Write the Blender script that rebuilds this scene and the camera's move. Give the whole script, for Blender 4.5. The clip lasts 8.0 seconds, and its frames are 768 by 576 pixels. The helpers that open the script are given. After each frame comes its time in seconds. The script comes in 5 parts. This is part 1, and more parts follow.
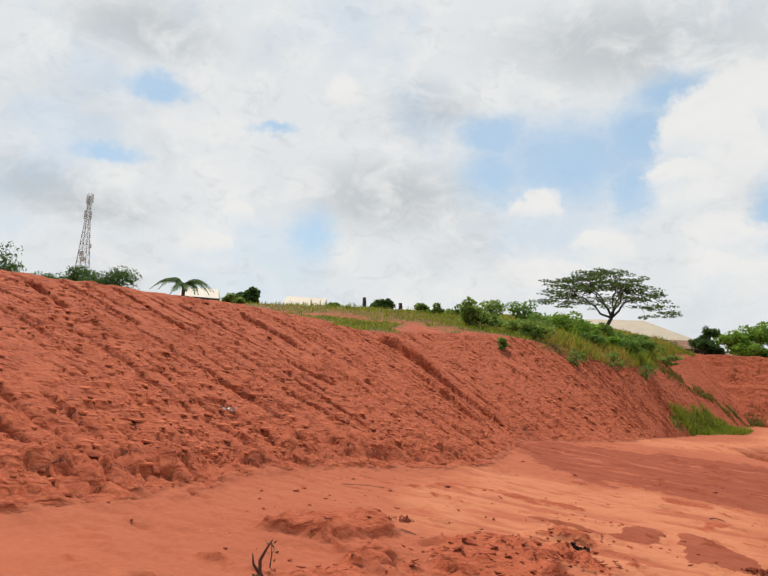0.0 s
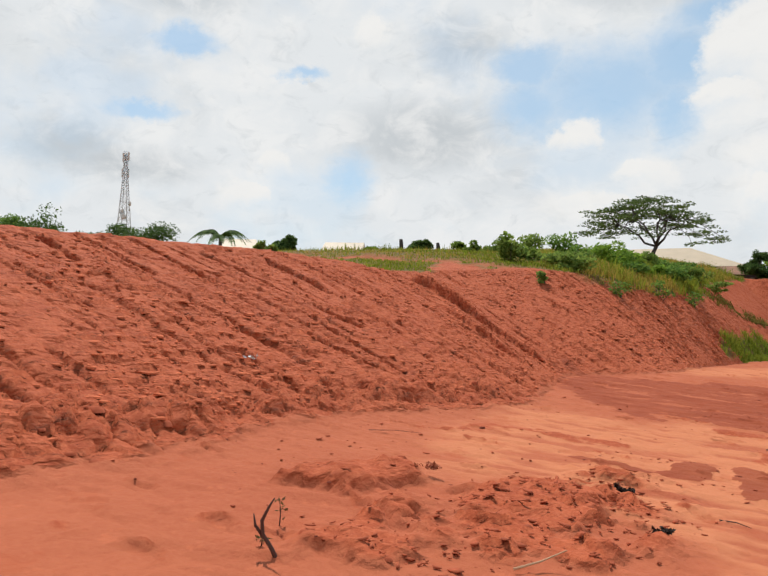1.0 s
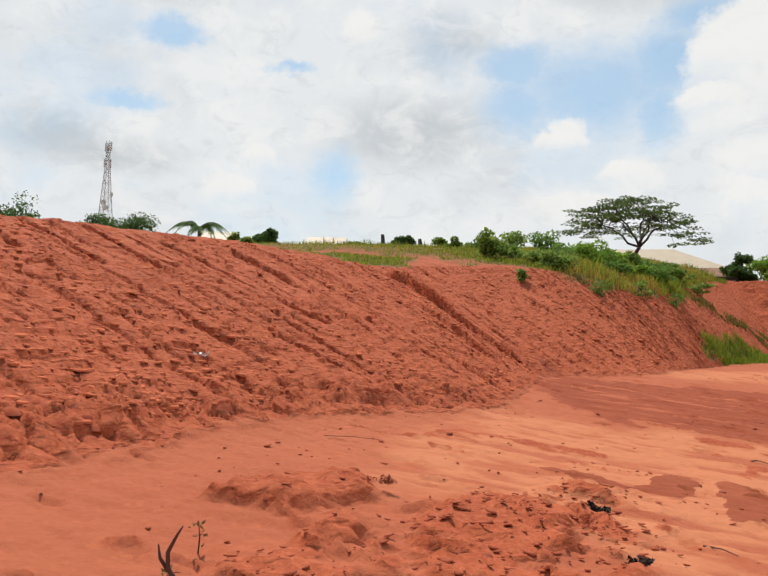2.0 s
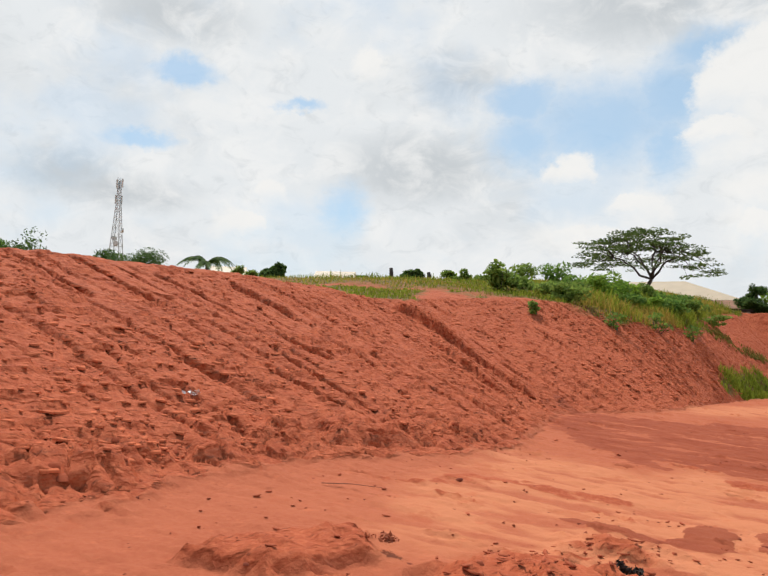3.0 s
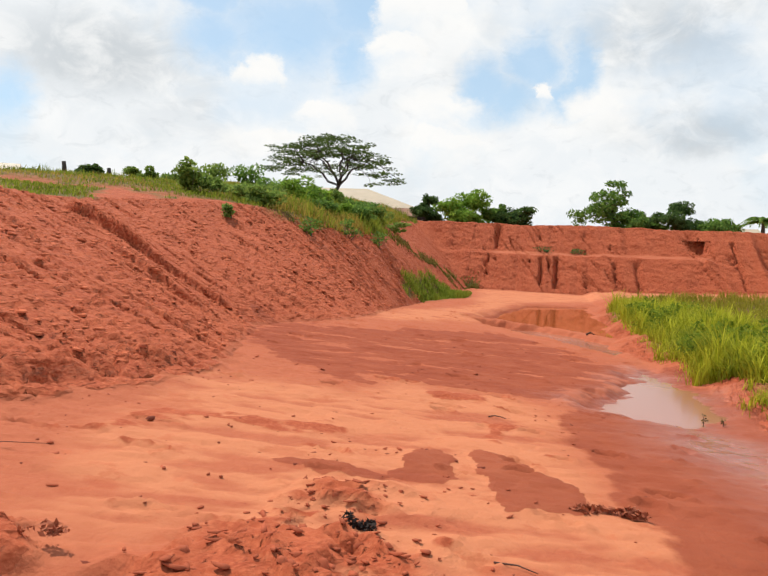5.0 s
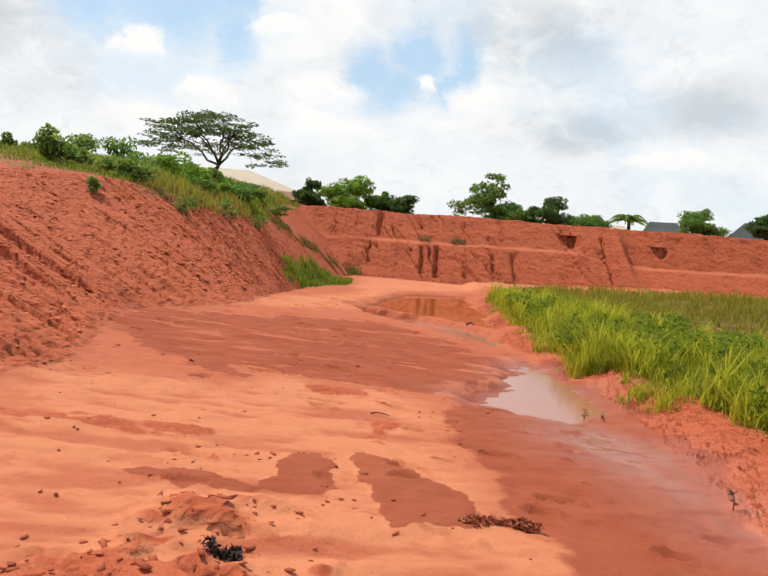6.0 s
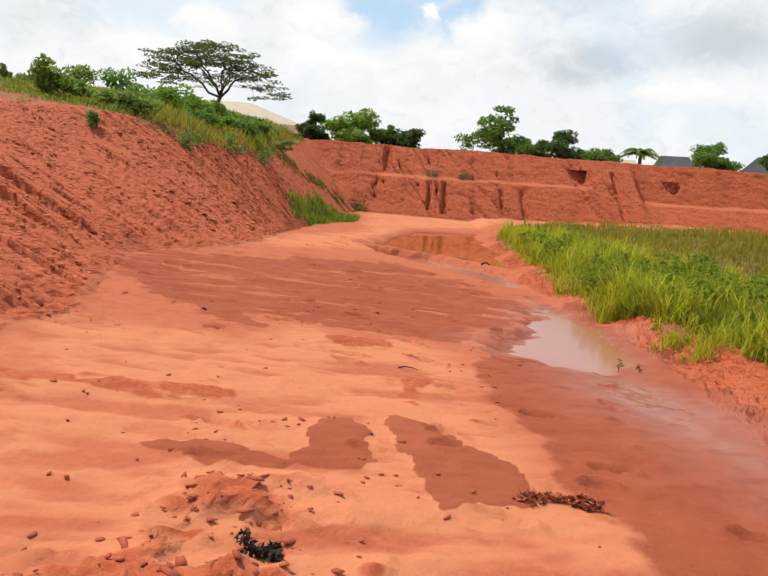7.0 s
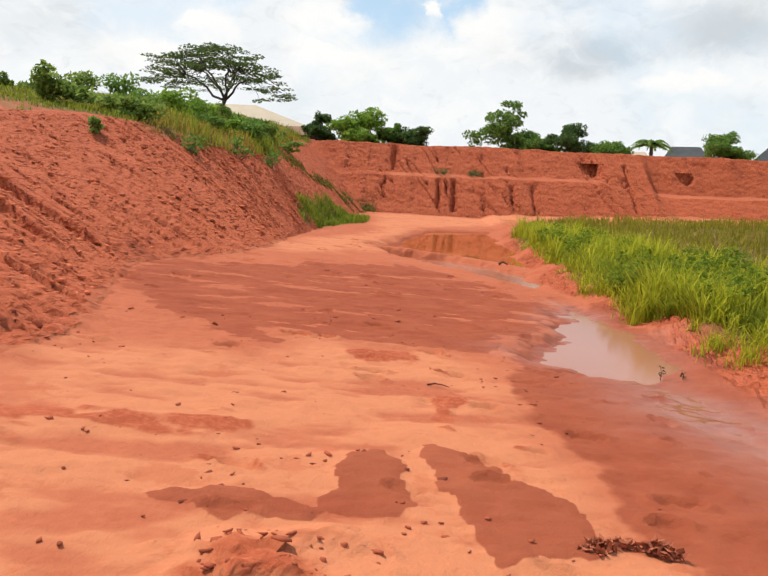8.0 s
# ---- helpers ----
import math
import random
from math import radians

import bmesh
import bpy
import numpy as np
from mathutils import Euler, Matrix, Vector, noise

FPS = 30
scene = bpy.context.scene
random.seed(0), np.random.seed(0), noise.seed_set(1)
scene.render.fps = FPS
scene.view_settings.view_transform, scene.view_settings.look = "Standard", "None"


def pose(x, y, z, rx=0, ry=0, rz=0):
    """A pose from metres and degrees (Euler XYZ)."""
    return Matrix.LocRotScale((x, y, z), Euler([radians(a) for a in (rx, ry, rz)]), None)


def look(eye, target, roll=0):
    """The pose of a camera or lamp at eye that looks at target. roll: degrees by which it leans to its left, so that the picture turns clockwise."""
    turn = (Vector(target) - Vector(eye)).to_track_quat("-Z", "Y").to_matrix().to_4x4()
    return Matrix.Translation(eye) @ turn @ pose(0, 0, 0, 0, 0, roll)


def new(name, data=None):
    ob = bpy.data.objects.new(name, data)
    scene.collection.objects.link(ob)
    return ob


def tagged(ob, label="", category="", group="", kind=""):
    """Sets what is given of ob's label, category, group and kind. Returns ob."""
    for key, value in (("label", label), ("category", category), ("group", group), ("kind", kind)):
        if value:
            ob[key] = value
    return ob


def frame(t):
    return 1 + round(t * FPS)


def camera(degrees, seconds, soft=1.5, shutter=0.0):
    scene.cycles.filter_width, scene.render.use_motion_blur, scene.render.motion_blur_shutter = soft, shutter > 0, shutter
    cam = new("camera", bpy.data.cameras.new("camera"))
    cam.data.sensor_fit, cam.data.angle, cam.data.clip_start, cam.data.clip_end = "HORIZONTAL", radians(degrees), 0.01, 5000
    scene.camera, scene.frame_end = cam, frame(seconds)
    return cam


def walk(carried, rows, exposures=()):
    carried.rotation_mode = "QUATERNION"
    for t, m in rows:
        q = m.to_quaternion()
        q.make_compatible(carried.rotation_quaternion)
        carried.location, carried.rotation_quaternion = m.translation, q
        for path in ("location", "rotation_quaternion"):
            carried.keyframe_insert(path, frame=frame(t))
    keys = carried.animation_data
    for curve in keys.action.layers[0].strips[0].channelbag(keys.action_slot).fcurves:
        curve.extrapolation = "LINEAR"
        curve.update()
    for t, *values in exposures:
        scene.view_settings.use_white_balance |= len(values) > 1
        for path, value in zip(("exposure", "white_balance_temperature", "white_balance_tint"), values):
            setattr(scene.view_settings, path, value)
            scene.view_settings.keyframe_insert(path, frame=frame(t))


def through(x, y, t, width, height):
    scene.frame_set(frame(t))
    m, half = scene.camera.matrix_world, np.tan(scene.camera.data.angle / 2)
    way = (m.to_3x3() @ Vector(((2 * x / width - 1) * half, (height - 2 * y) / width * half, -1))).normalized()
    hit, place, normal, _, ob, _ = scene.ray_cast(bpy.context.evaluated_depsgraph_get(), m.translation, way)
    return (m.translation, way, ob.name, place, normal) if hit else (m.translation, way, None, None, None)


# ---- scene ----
cam = camera(54.0, 8.0)
PATH = [
    (0, (0.459, -0.516, 1.721), (-0.615, 1.157, 1.943), 3.8),
    (0.5, (0.406, -0.23, 1.693), (-0.609, 1.49, 1.81), 2.7),
    (1, (0.332, 0.066, 1.693), (-0.833, 1.691, 1.76), 1.0),
    (1.5, (0.206, 0.352, 1.701), (-0.939, 1.989, 1.788), 2.4),
    (1.7, (0.178, 0.49, 1.698), (-0.954, 2.138, 1.742), 2.0),
    (3, (-0.106, 1.189, 1.698), (-1.257, 2.818, 1.846), 1.7),
    (3.2, (-0.246, 1.263, 1.761), (-1.395, 2.899, 1.828), 0.3),
    (3.5, (-0.357, 1.402, 1.76), (-1.412, 3.101, 1.789), 2.4),
    (4, (-0.444, 1.661, 1.787), (-1.515, 3.35, 1.756), -0.7),
    (4.5, (-0.589, 1.899, 1.809), (-1.312, 3.763, 1.745), 3.0),
    (4.6, (-0.585, 1.917, 1.765), (-1.146, 3.837, 1.725), 2.4),
    (5, (-0.705, 2.145, 1.769), (-1.108, 4.102, 1.686), 2.0),
    (5.2, (-0.733, 2.255, 1.766), (-1.057, 4.227, 1.673), 2.8),
    (6.3, (-0.865, 2.895, 1.756), (-0.924, 4.89, 1.63), 4.0),
    (6.5, (-0.934, 3.022, 1.798), (-0.992, 5.014, 1.63), 4.3),
    (7, (-1.049, 3.227, 1.805), (-1.132, 5.206, 1.529), 3.8),
    (7.5, (-1.144, 3.532, 1.817), (-1.272, 5.514, 1.579), 1.7),
    (8, (-1.208, 3.762, 1.822), (-1.315, 5.739, 1.542), 2.2),
]
walk(cam, [(t, look(eye, target, roll)) for t, eye, target, roll in PATH],
     exposures=[(0.0, -0.17), (1.0, -0.13), (3.5, -0.06), (4.5, 0.03), (8.0, 0.08)])


# ---------------------------------------------------------------- light
SUN_AZ, SUN_EL = radians(-54), radians(57)      # azimuth clockwise from +y, elevation


def nodes_of(tree):
    tree.nodes.clear()
    return tree.nodes, tree.links


def make_world():
    world = bpy.data.worlds.new("sky")
    scene.world = world
    world.use_nodes = True
    N, L = nodes_of(world.node_tree)

    def math(op, a, b=None, clamp=False):
        n = N.new("ShaderNodeMath")
        n.operation, n.use_clamp = op, clamp
        for i, v in enumerate((a, b)):
            if v is None:
                continue
            if isinstance(v, (int, float)):
                n.inputs[i].default_value = v
            else:
                L.new(v, n.inputs[i])
        return n.outputs[0]

    def ramp(v, lo, hi):
        n = N.new("ShaderNodeMapRange")
        n.interpolation_type = "SMOOTHSTEP"
        n.inputs["From Min"].default_value, n.inputs["From Max"].default_value = lo, hi
        L.new(v, n.inputs["Value"])
        return n.outputs["Result"]

    def mix(fac, a, b):
        n = N.new("ShaderNodeMix")
        n.data_type = "RGBA"
        for sock, v in ((n.inputs[0], fac), (n.inputs[6], a), (n.inputs[7], b)):
            if isinstance(v, tuple):
                sock.default_value = (*v, 1)
            elif isinstance(v, (int, float)):
                sock.default_value = v
            else:
                L.new(v, sock)
        return n.outputs[2]

    coord = N.new("ShaderNodeTexCoord").outputs["Generated"]
    xyz = N.new("ShaderNodeSeparateXYZ")
    L.new(coord, xyz.inputs[0])
    az = math("MULTIPLY", math("ARCTAN2", xyz.outputs[0], xyz.outputs[1]), 57.2958)
    el = math("MULTIPLY", math("ARCSINE", math("MINIMUM", math("MAXIMUM", xyz.outputs[2], -1.0), 1.0)), 57.2958)
    plan = N.new("ShaderNodeCombineXYZ")
    L.new(az, plan.inputs[0])
    L.new(el, plan.inputs[1])

    def noise(scale, detail, rough, sx=1.0, sy=1.0, w=0.0, dist=0.0):
        m = N.new("ShaderNodeMapping")
        m.inputs["Scale"].default_value = (sx, sy, 1)
        m.inputs["Location"].default_value = (w, w * 0.7, w * 0.3)
        L.new(plan.outputs[0], m.inputs[0])
        n = N.new("ShaderNodeTexNoise")
        n.inputs["Scale"].default_value, n.inputs["Detail"].default_value = scale, detail
        n.inputs["Roughness"].default_value, n.inputs["Distortion"].default_value = rough, dist
        L.new(m.outputs[0], n.inputs[0])
        return n.outputs["Fac"]

    # billows: the sky's coordinates are shifted by noise before the patches are laid out
    def shifted(v, amount, w, scale):
        return math("ADD", v, math("MULTIPLY", math("SUBTRACT", noise(scale, 7, 0.62, 1, 1.2, w), 0.5), amount))

    raw_el = el
    for amount, w, scale in ((2.8, 3.0, 0.20), (2.0, 33.0, 0.55), (1.0, 51.0, 1.5)):
        az, el = shifted(az, amount, w, scale), shifted(el, amount * 0.75, w + 27.0, scale)
    wob2 = noise(0.11, 5, 0.55, 1, 1.2, 17.0)

    def blob(a, e, ra, re, soft=0.5, crowned=False):
        """1 inside an uneven patch of sky about (a, e), in degrees; a crowned one fades away below."""
        da = math("DIVIDE", math("SUBTRACT", az, a), ra)
        de = math("DIVIDE", math("SUBTRACT", el, e), re)
        r = math("SQRT", math("ADD", math("MULTIPLY", da, da), math("MULTIPLY", de, de)))
        m = math("SUBTRACT", 1.0, ramp(r, 1 - soft, 1 + soft))
        return math("MULTIPLY", m, ramp(de, -1.5, 0.3)) if crowned else m

    def union(items, crowned=False):
        out = None
        for item in items:
            v = blob(*item, crowned)
            out = v if out is None else math("MAXIMUM", out, v)
        return out

    sky = N.new("ShaderNodeTexSky")
    sky.sky_type, sky.sun_disc = "NISHITA", False
    sky.sun_elevation, sky.sun_rotation = SUN_EL, SUN_AZ
    sky.air_density, sky.dust_density = 1.0, 0.6
    blue = N.new("ShaderNodeVectorMath")
    blue.operation = "SCALE"
    blue.inputs["Scale"].default_value = SKY_STRENGTH
    L.new(sky.outputs[0], blue.inputs[0])

    # cover of cloud: nearly all, with open patches; brighter heads; greyer bellies
    thin = ramp(noise(0.07, 5, 0.55, 1, 1.4, 5.0), 0.36, 0.52)
    gaps = union(GAPS)
    cover = math("MULTIPLY", math("ADD", 0.72, math("MULTIPLY", thin, 0.28)), math("SUBTRACT", 1.0, math("MULTIPLY", gaps, 0.75)), True)
    heads = union(HEADS, True)
    cover = math("MAXIMUM", cover, heads)
    # overhead the cover breaks up and the sky opens
    cover = math("MULTIPLY", cover, math("SUBTRACT", 1.0, math("MULTIPLY", ramp(raw_el, 30, 48), 0.88)))
    bellies = math("MAXIMUM", union(BELLIES), math("MULTIPLY", ramp(wob2, 0.50, 0.75), 0.35))
    tone = mix(math("MULTIPLY", bellies, 0.75), (0.85, 0.88, 0.90), (0.54, 0.58, 0.61))
    tone = mix(math("MULTIPLY", ramp(noise(0.24, 7, 0.62, 1, 1.5, 9.0, 0.6), 0.42, 0.72), 0.7), tone, (0.96, 0.96, 0.95))
    tone = mix(math("MULTIPLY", ramp(noise(0.5, 6, 0.6, 1, 1.6, 61.0, 0.8), 0.52, 0.72), 0.35), tone, (0.62, 0.66, 0.69))
    tone = mix(math("MULTIPLY", heads, 0.72), tone, (0.98, 0.965, 0.935))
    # thin haze veils the open blue
    veil = mix(0.55, blue.outputs[0], (0.40, 0.68, 0.92))
    back = N.new("ShaderNodeBackground")
    L.new(mix(cover, veil, tone), back.inputs["Color"])
    back.inputs["Strength"].default_value = 1.0
    out = N.new("ShaderNodeOutputWorld")
    L.new(back.outputs[0], out.inputs[0])


SKY_STRENGTH = 0.13
# patches of sky: azimuth, elevation, half width, half height (degrees), softness
GAPS = [
    (-50.8, 19.2, 2.2, 0.9, 0.6),
    (-24.9, 18.2, 2.9, 1.6, 0.6),
    (-24.7, 15.5, 2.5, 2.2, 0.8),
    (-14.7, 17.7, 2.5, 2.2, 0.6),
    (-11.0, 20.5, 3.6, 1.3, 0.6),
    (-42.0, 17.5, 1.4, 0.4, 0.7),
    (-53.5, 14.3, 2.2, 0.6, 0.7),
    (-38.4, 10.0, 1.4, 1.6, 0.9),
    (-14.6, 14.6, 1.4, 2.2, 0.8),
    (-19.0, 16.5, 6.1, 2.7, 0.7),
    (-1.1, 14.3, 2.2, 2.0, 0.6),
    (2.4, 13.6, 1.4, 2.2, 0.6),
    (-4.6, 12.6, 1.8, 2.2, 0.7),
    (-2.9, 11.9, 2.2, 1.6, 0.7),
    (1.3, 12.0, 1.8, 1.4, 0.7),
]
HEADS = [
    (-44.1, 10.9, 1.3, 1.2, 0.25),
    (-46.0, 8.4, 2.1, 1.7, 0.3),
    (-9.3, 17.4, 4.0, 4.3, 0.2),
    (-7.1, 19.6, 3.2, 3.1, 0.2),
    (-11.2, 14.8, 2.5, 1.9, 0.3),
    (-16.7, 10.3, 2.2, 1.4, 0.25),
    (-21.3, 12.7, 2.3, 1.7, 0.35),
    (-36.9, 20.6, 1.2, 1.2, 0.3),
    (-7.9, 11.0, 3.2, 1.7, 0.4),
    (-20.0, 8.1, 4.0, 1.6, 0.4),
    (-7.9, 8.3, 3.2, 1.9, 0.4),
    (-6.6, 8.4, 3.4, 1.7, 0.4),
    (-0.5, 12.3, 0.9, 1.0, 0.3),
    (3.6, 10.5, 3.2, 2.2, 0.4),
    (17.6, 7.1, 4.7, 1.7, 0.5),
]
BELLIES = [
    (-33.7, 12.6, 4.0, 1.5, 0.8),
    (-58.7, 11.4, 3.2, 1.8, 0.7),
    (-14.6, 24.3, 8.6, 2.5, 0.8),
    (-30.3, 19.6, 3.2, 1.8, 0.9),
    (-52.1, 23.0, 4.7, 1.8, 0.9),
    (-32.4, 13.3, 6.1, 2.3, 0.8),
    (10.3, 9.5, 5.0, 1.5, 0.7),
    (7.7, 16.0, 5.4, 2.2, 0.9),
    (19.8, 10.9, 3.6, 1.8, 0.8),
    (-54.8, 10.3, 4.0, 1.1, 0.9),
]
make_world()

sun = new("sun", bpy.data.lights.new("sun", "SUN"))
sun.data.energy, sun.data.angle, sun.data.color = 4.05, radians(0.8), (1.0, 0.95, 0.86)
toward = Vector((math.sin(SUN_AZ) * math.cos(SUN_EL), math.cos(SUN_AZ) * math.cos(SUN_EL), math.sin(SUN_EL)))
sun.matrix_world = look((0, 0, 60), Vector((0, 0, 60)) - toward)


# ---------------------------------------------------------------- noise and plan helpers
def lattice(ix, iy, seed):
    h = (ix.astype(np.int64) * 374761393 + iy.astype(np.int64) * 668265263 + seed * 974634777) & 0x7FFFFFFF
    h = ((h ^ (h >> 13)) * 1274126177) & 0x7FFFFFFF
    return ((h ^ (h >> 16)) & 0xFFFF) / 65535.0


def value_noise(x, y, seed=0):
    """Smooth noise from -1 to 1."""
    ix, iy = np.floor(x), np.floor(y)
    fx, fy = x - ix, y - iy
    fx, fy = fx * fx * fx * (fx * (fx * 6 - 15) + 10), fy * fy * fy * (fy * (fy * 6 - 15) + 10)
    a, b = lattice(ix, iy, seed), lattice(ix + 1, iy, seed)
    c, d = lattice(ix, iy + 1, seed), lattice(ix + 1, iy + 1, seed)
    return 2 * ((a + (b - a) * fx) * (1 - fy) + (c + (d - c) * fx) * fy) - 1


def fbm(x, y, seed=0, octaves=4, gain=0.5):
    out, amp, tot = 0, 1.0, 0.0
    for k in range(octaves):
        c, s = math.cos(0.7 * k), math.sin(0.7 * k)
        out = out + amp * value_noise((c * x - s * y) * 2**k + 13.7 * k, (s * x + c * y) * 2**k - 7.1 * k, seed + k)
        tot, amp = tot + amp, amp * gain
    return out / tot


def plates_of(u, v, seed):
    """Broken plates: for each place the plate's random height, its offset from the plate's middle (u, v) and how near its edge is."""
    iu, iv = np.floor(u), np.floor(v)
    best, second = np.full(u.shape, 9.0), np.full(u.shape, 9.0)
    du, dv, rnd = np.zeros(u.shape), np.zeros(u.shape), np.zeros(u.shape)
    for a in (-1, 0, 1):
        for b in (-1, 0, 1):
            cu, cv = iu + a, iv + b
            ou = u - cu - 0.15 - 0.7 * lattice(cu, cv, seed)
            ov = v - cv - 0.15 - 0.7 * lattice(cu, cv, seed + 1)
            d = ou * ou + ov * ov
            near = d < best
            second = np.where(near, best, np.minimum(second, d))
            best = np.where(near, d, best)
            du, dv = np.where(near, ou, du), np.where(near, ov, dv)
            rnd = np.where(near, lattice(cu, cv, seed + 2), rnd)
    return rnd, du, dv, np.sqrt(second) - np.sqrt(best)


def smooth(v, lo, hi):
    t = np.clip((v - lo) / (hi - lo), 0, 1)
    return t * t * (3 - 2 * t)


def inside(poly, x, y, soft=0.1, wobble=0.0, seed=0, scale=1.0):
    """About 1 inside a plan outline and 0 outside, with a soft and uneven edge."""
    best, sign = np.full(np.shape(x), 1e9), np.ones(np.shape(x))
    for (ax, ay), (bx, by) in zip(poly, poly[1:] + poly[:1]):
        ex, ey, wx, wy = bx - ax, by - ay, x - ax, y - ay
        k = np.clip((wx * ex + wy * ey) / (ex * ex + ey * ey), 0, 1)
        best = np.minimum(best, (wx - ex * k) ** 2 + (wy - ey * k) ** 2)
        c1, c2, c3 = y >= ay, y < by, ex * wy > ey * wx
        sign = np.where((c1 & c2 & c3) | (~c1 & ~c2 & ~c3), -sign, sign)
    d = sign * np.sqrt(best)
    if wobble:
        d = d + wobble * fbm(x * scale, y * scale, seed, 4, 0.6)
    return 1 - smooth(d, -soft, soft)


def along(table, y, column):
    """A smooth curve through a table's rows (y, a, b)."""
    ys, vs = [r[0] for r in table], [r[column] for r in table]
    return (np.interp(y - 0.5, ys, vs) + np.interp(y, ys, vs) + np.interp(y + 0.5, ys, vs)) / 3


# ---------------------------------------------------------------- the lie of the land
FOOT = [(-30, -5.2), (0, -4.9), (3, -4.6), (4.5, -4.7), (5.8, -5.0), (8.5, -4.5), (10.6, -4.4), (12.5, -4.9), (14.4, -5.5), (16.8, -4.5), (19, -4.3), (24.5, -4.8), (31, -5.0), (42, -4.8), (60, -4.8)]
CREST = [(-30, -8.6, 2.5), (0, -8.7, 2.6), (5, -9.0, 2.71), (8, -9.55, 2.8), (11, -10.1, 2.88), (13.3, -10.3, 2.85), (15.4, -10.4, 2.72), (18, -9.8, 2.9), (21, -8.6, 3.05), (23, -7.6, 2.9), (27, -7.3, 2.8), (31, -7.5, 2.9), (36, -7.7, 3.05), (42, -8.3, 3.4), (50, -8.8, 4.0), (60, -8.8, 4.0)]
RISE = [(-30, 0.2, 8), (11, 0.25, 8), (16, 0.5, 6), (20, 0.9, 5), (25, 1.6, 4.5), (30, 2.0, 4.5), (44, 2.6, 5), (60, 2.6, 5)]
DAMP = [(-5.7, 14.9), (-3.95, 15.8), (-1.5, 18.4), (0.0, 16.5), (0.73, 14.3), (-0.1, 12.2), (-0.73, 11.3), (-1.5, 11.2), (-2.7, 11.4), (-2.5, 10.1), (-3.1, 10.6), (-4.0, 11.4)]
MUD = [(-0.2, 11.2), (-0.4, 9.5), (-0.15, 8.2), (0.0, 6.8), (0.15, 5.5), (0.2, 2.0), (2.6, 2.0), (1.3, 6.5), (2.0, 9.5), (1.9, 11.0), (1.9, 13.0), (1.6, 15.8), (0.7, 14.5)]
PUDDLE = [(-0.1, 11.6), (0.35, 12.6), (0.69, 14.3), (1.05, 15.6), (1.4, 14.7), (1.55, 13.2), (1.55, 11.7), (1.1, 11.0), (0.45, 11.1)]
POND = [(-2.9, 23.4), (-2.3, 26), (-1.2, 33), (1.1, 34), (1.2, 26), (1.1, 21.6), (-0.5, 22.6)]
SLIVER = [(-2.6, 22.7), (-1.6, 20.2), (-0.5, 19.2), (0.3, 17.8), (1.0, 17.0), (1.0, 19.6), (0.2, 21.1), (-0.7, 22.3)]
GRASS = [(1.7, 25), (1.8, 31), (3.2, 38), (60, 38), (60, 2), (4.6, 6), (2.9, 10.5), (2.1, 15.0), (1.8, 17.5)]
MOUND = [(-3.35, 4.0), (-2.85, 4.1), (-2.8, 4.85), (-3.05, 5.25), (-3.3, 4.8)]
BLOT = [(-1.66, 7.1), (-1.63, 7.85), (-1.46, 8.0), (-1.28, 7.8), (-1.17, 7.25), (-1.4, 7.05)]
TRAIL = [(-2.4, 7.0), (-2.1, 6.83), (-1.71, 6.9), (-1.6, 7.1), (-2.14, 7.2)]
WEDGE = [(-1.2, 8.3), (-0.8, 8.0), (-0.4, 7.5), (-0.3, 7.1), (-0.84, 6.75), (-1.0, 7.3)]
ROUGH = [(-2.5, 3.2), (-2.6, 4.4), (-2.3, 5.6), (-2.05, 6.2), (-1.96, 6.6), (-1.55, 6.75), (-1.4, 6.2), (-1.0, 5.3), (-0.9, 4.3), (-1.1, 3.2)]
TUFTS = [(-5.3, 27.8), (-4.75, 31.0), (-3.75, 35.2), (-4.2, 39.5), (-4.9, 39.5), (-5.5, 35.5), (-5.8, 30.0)]
PALE = [(-2.6, 5.2), (-3.6, 6.8), (-4.2, 9.6), (-2.6, 9.9), (-2.5, 11.2), (-0.8, 11.2), (-0.4, 9.4), (-0.2, 8.2), (0.0, 6.6), (-0.3, 4.5), (-1.2, 5.6)]
PALE_FAR = [(-4.2, 18.0), (-4.4, 23.5), (-3.0, 30), (-4.0, 45), (25, 45.5), (25, 41), (2.5, 39), (-1.5, 34), (-2.4, 26), (-2.3, 20.5)]
FILM = [(0.3, 11.4), (1.5, 11.4), (1.9, 8.4), (1.8, 6.9), (1.2, 7.4), (0.7, 9.2)]
STAIN = [(-1.1, 8.5), (-1.15, 9.4), (-0.8, 9.5), (-0.95, 8.9), (-0.9, 8.4)]
SCAB = [(-4.3, 7.4), (-3.4, 7.9), (-2.5, 8.3), (-2.3, 8.1), (-2.9, 7.5), (-3.6, 7.1)]
PLATES = [(-1.9, 10.6), (-1.4, 10.9), (-1.2, 10.5), (-1.7, 10.2)]
POND_LEVEL, PUDDLE_LEVEL = -0.06, -0.055


HOLLOWS = [(8.8, 2.45, 3.38, 0.46, 3.9), (14.4, 2.2, 3.0, 0.46, 3.7)]


def run_x(x, y):
    return x - 0.2 * y


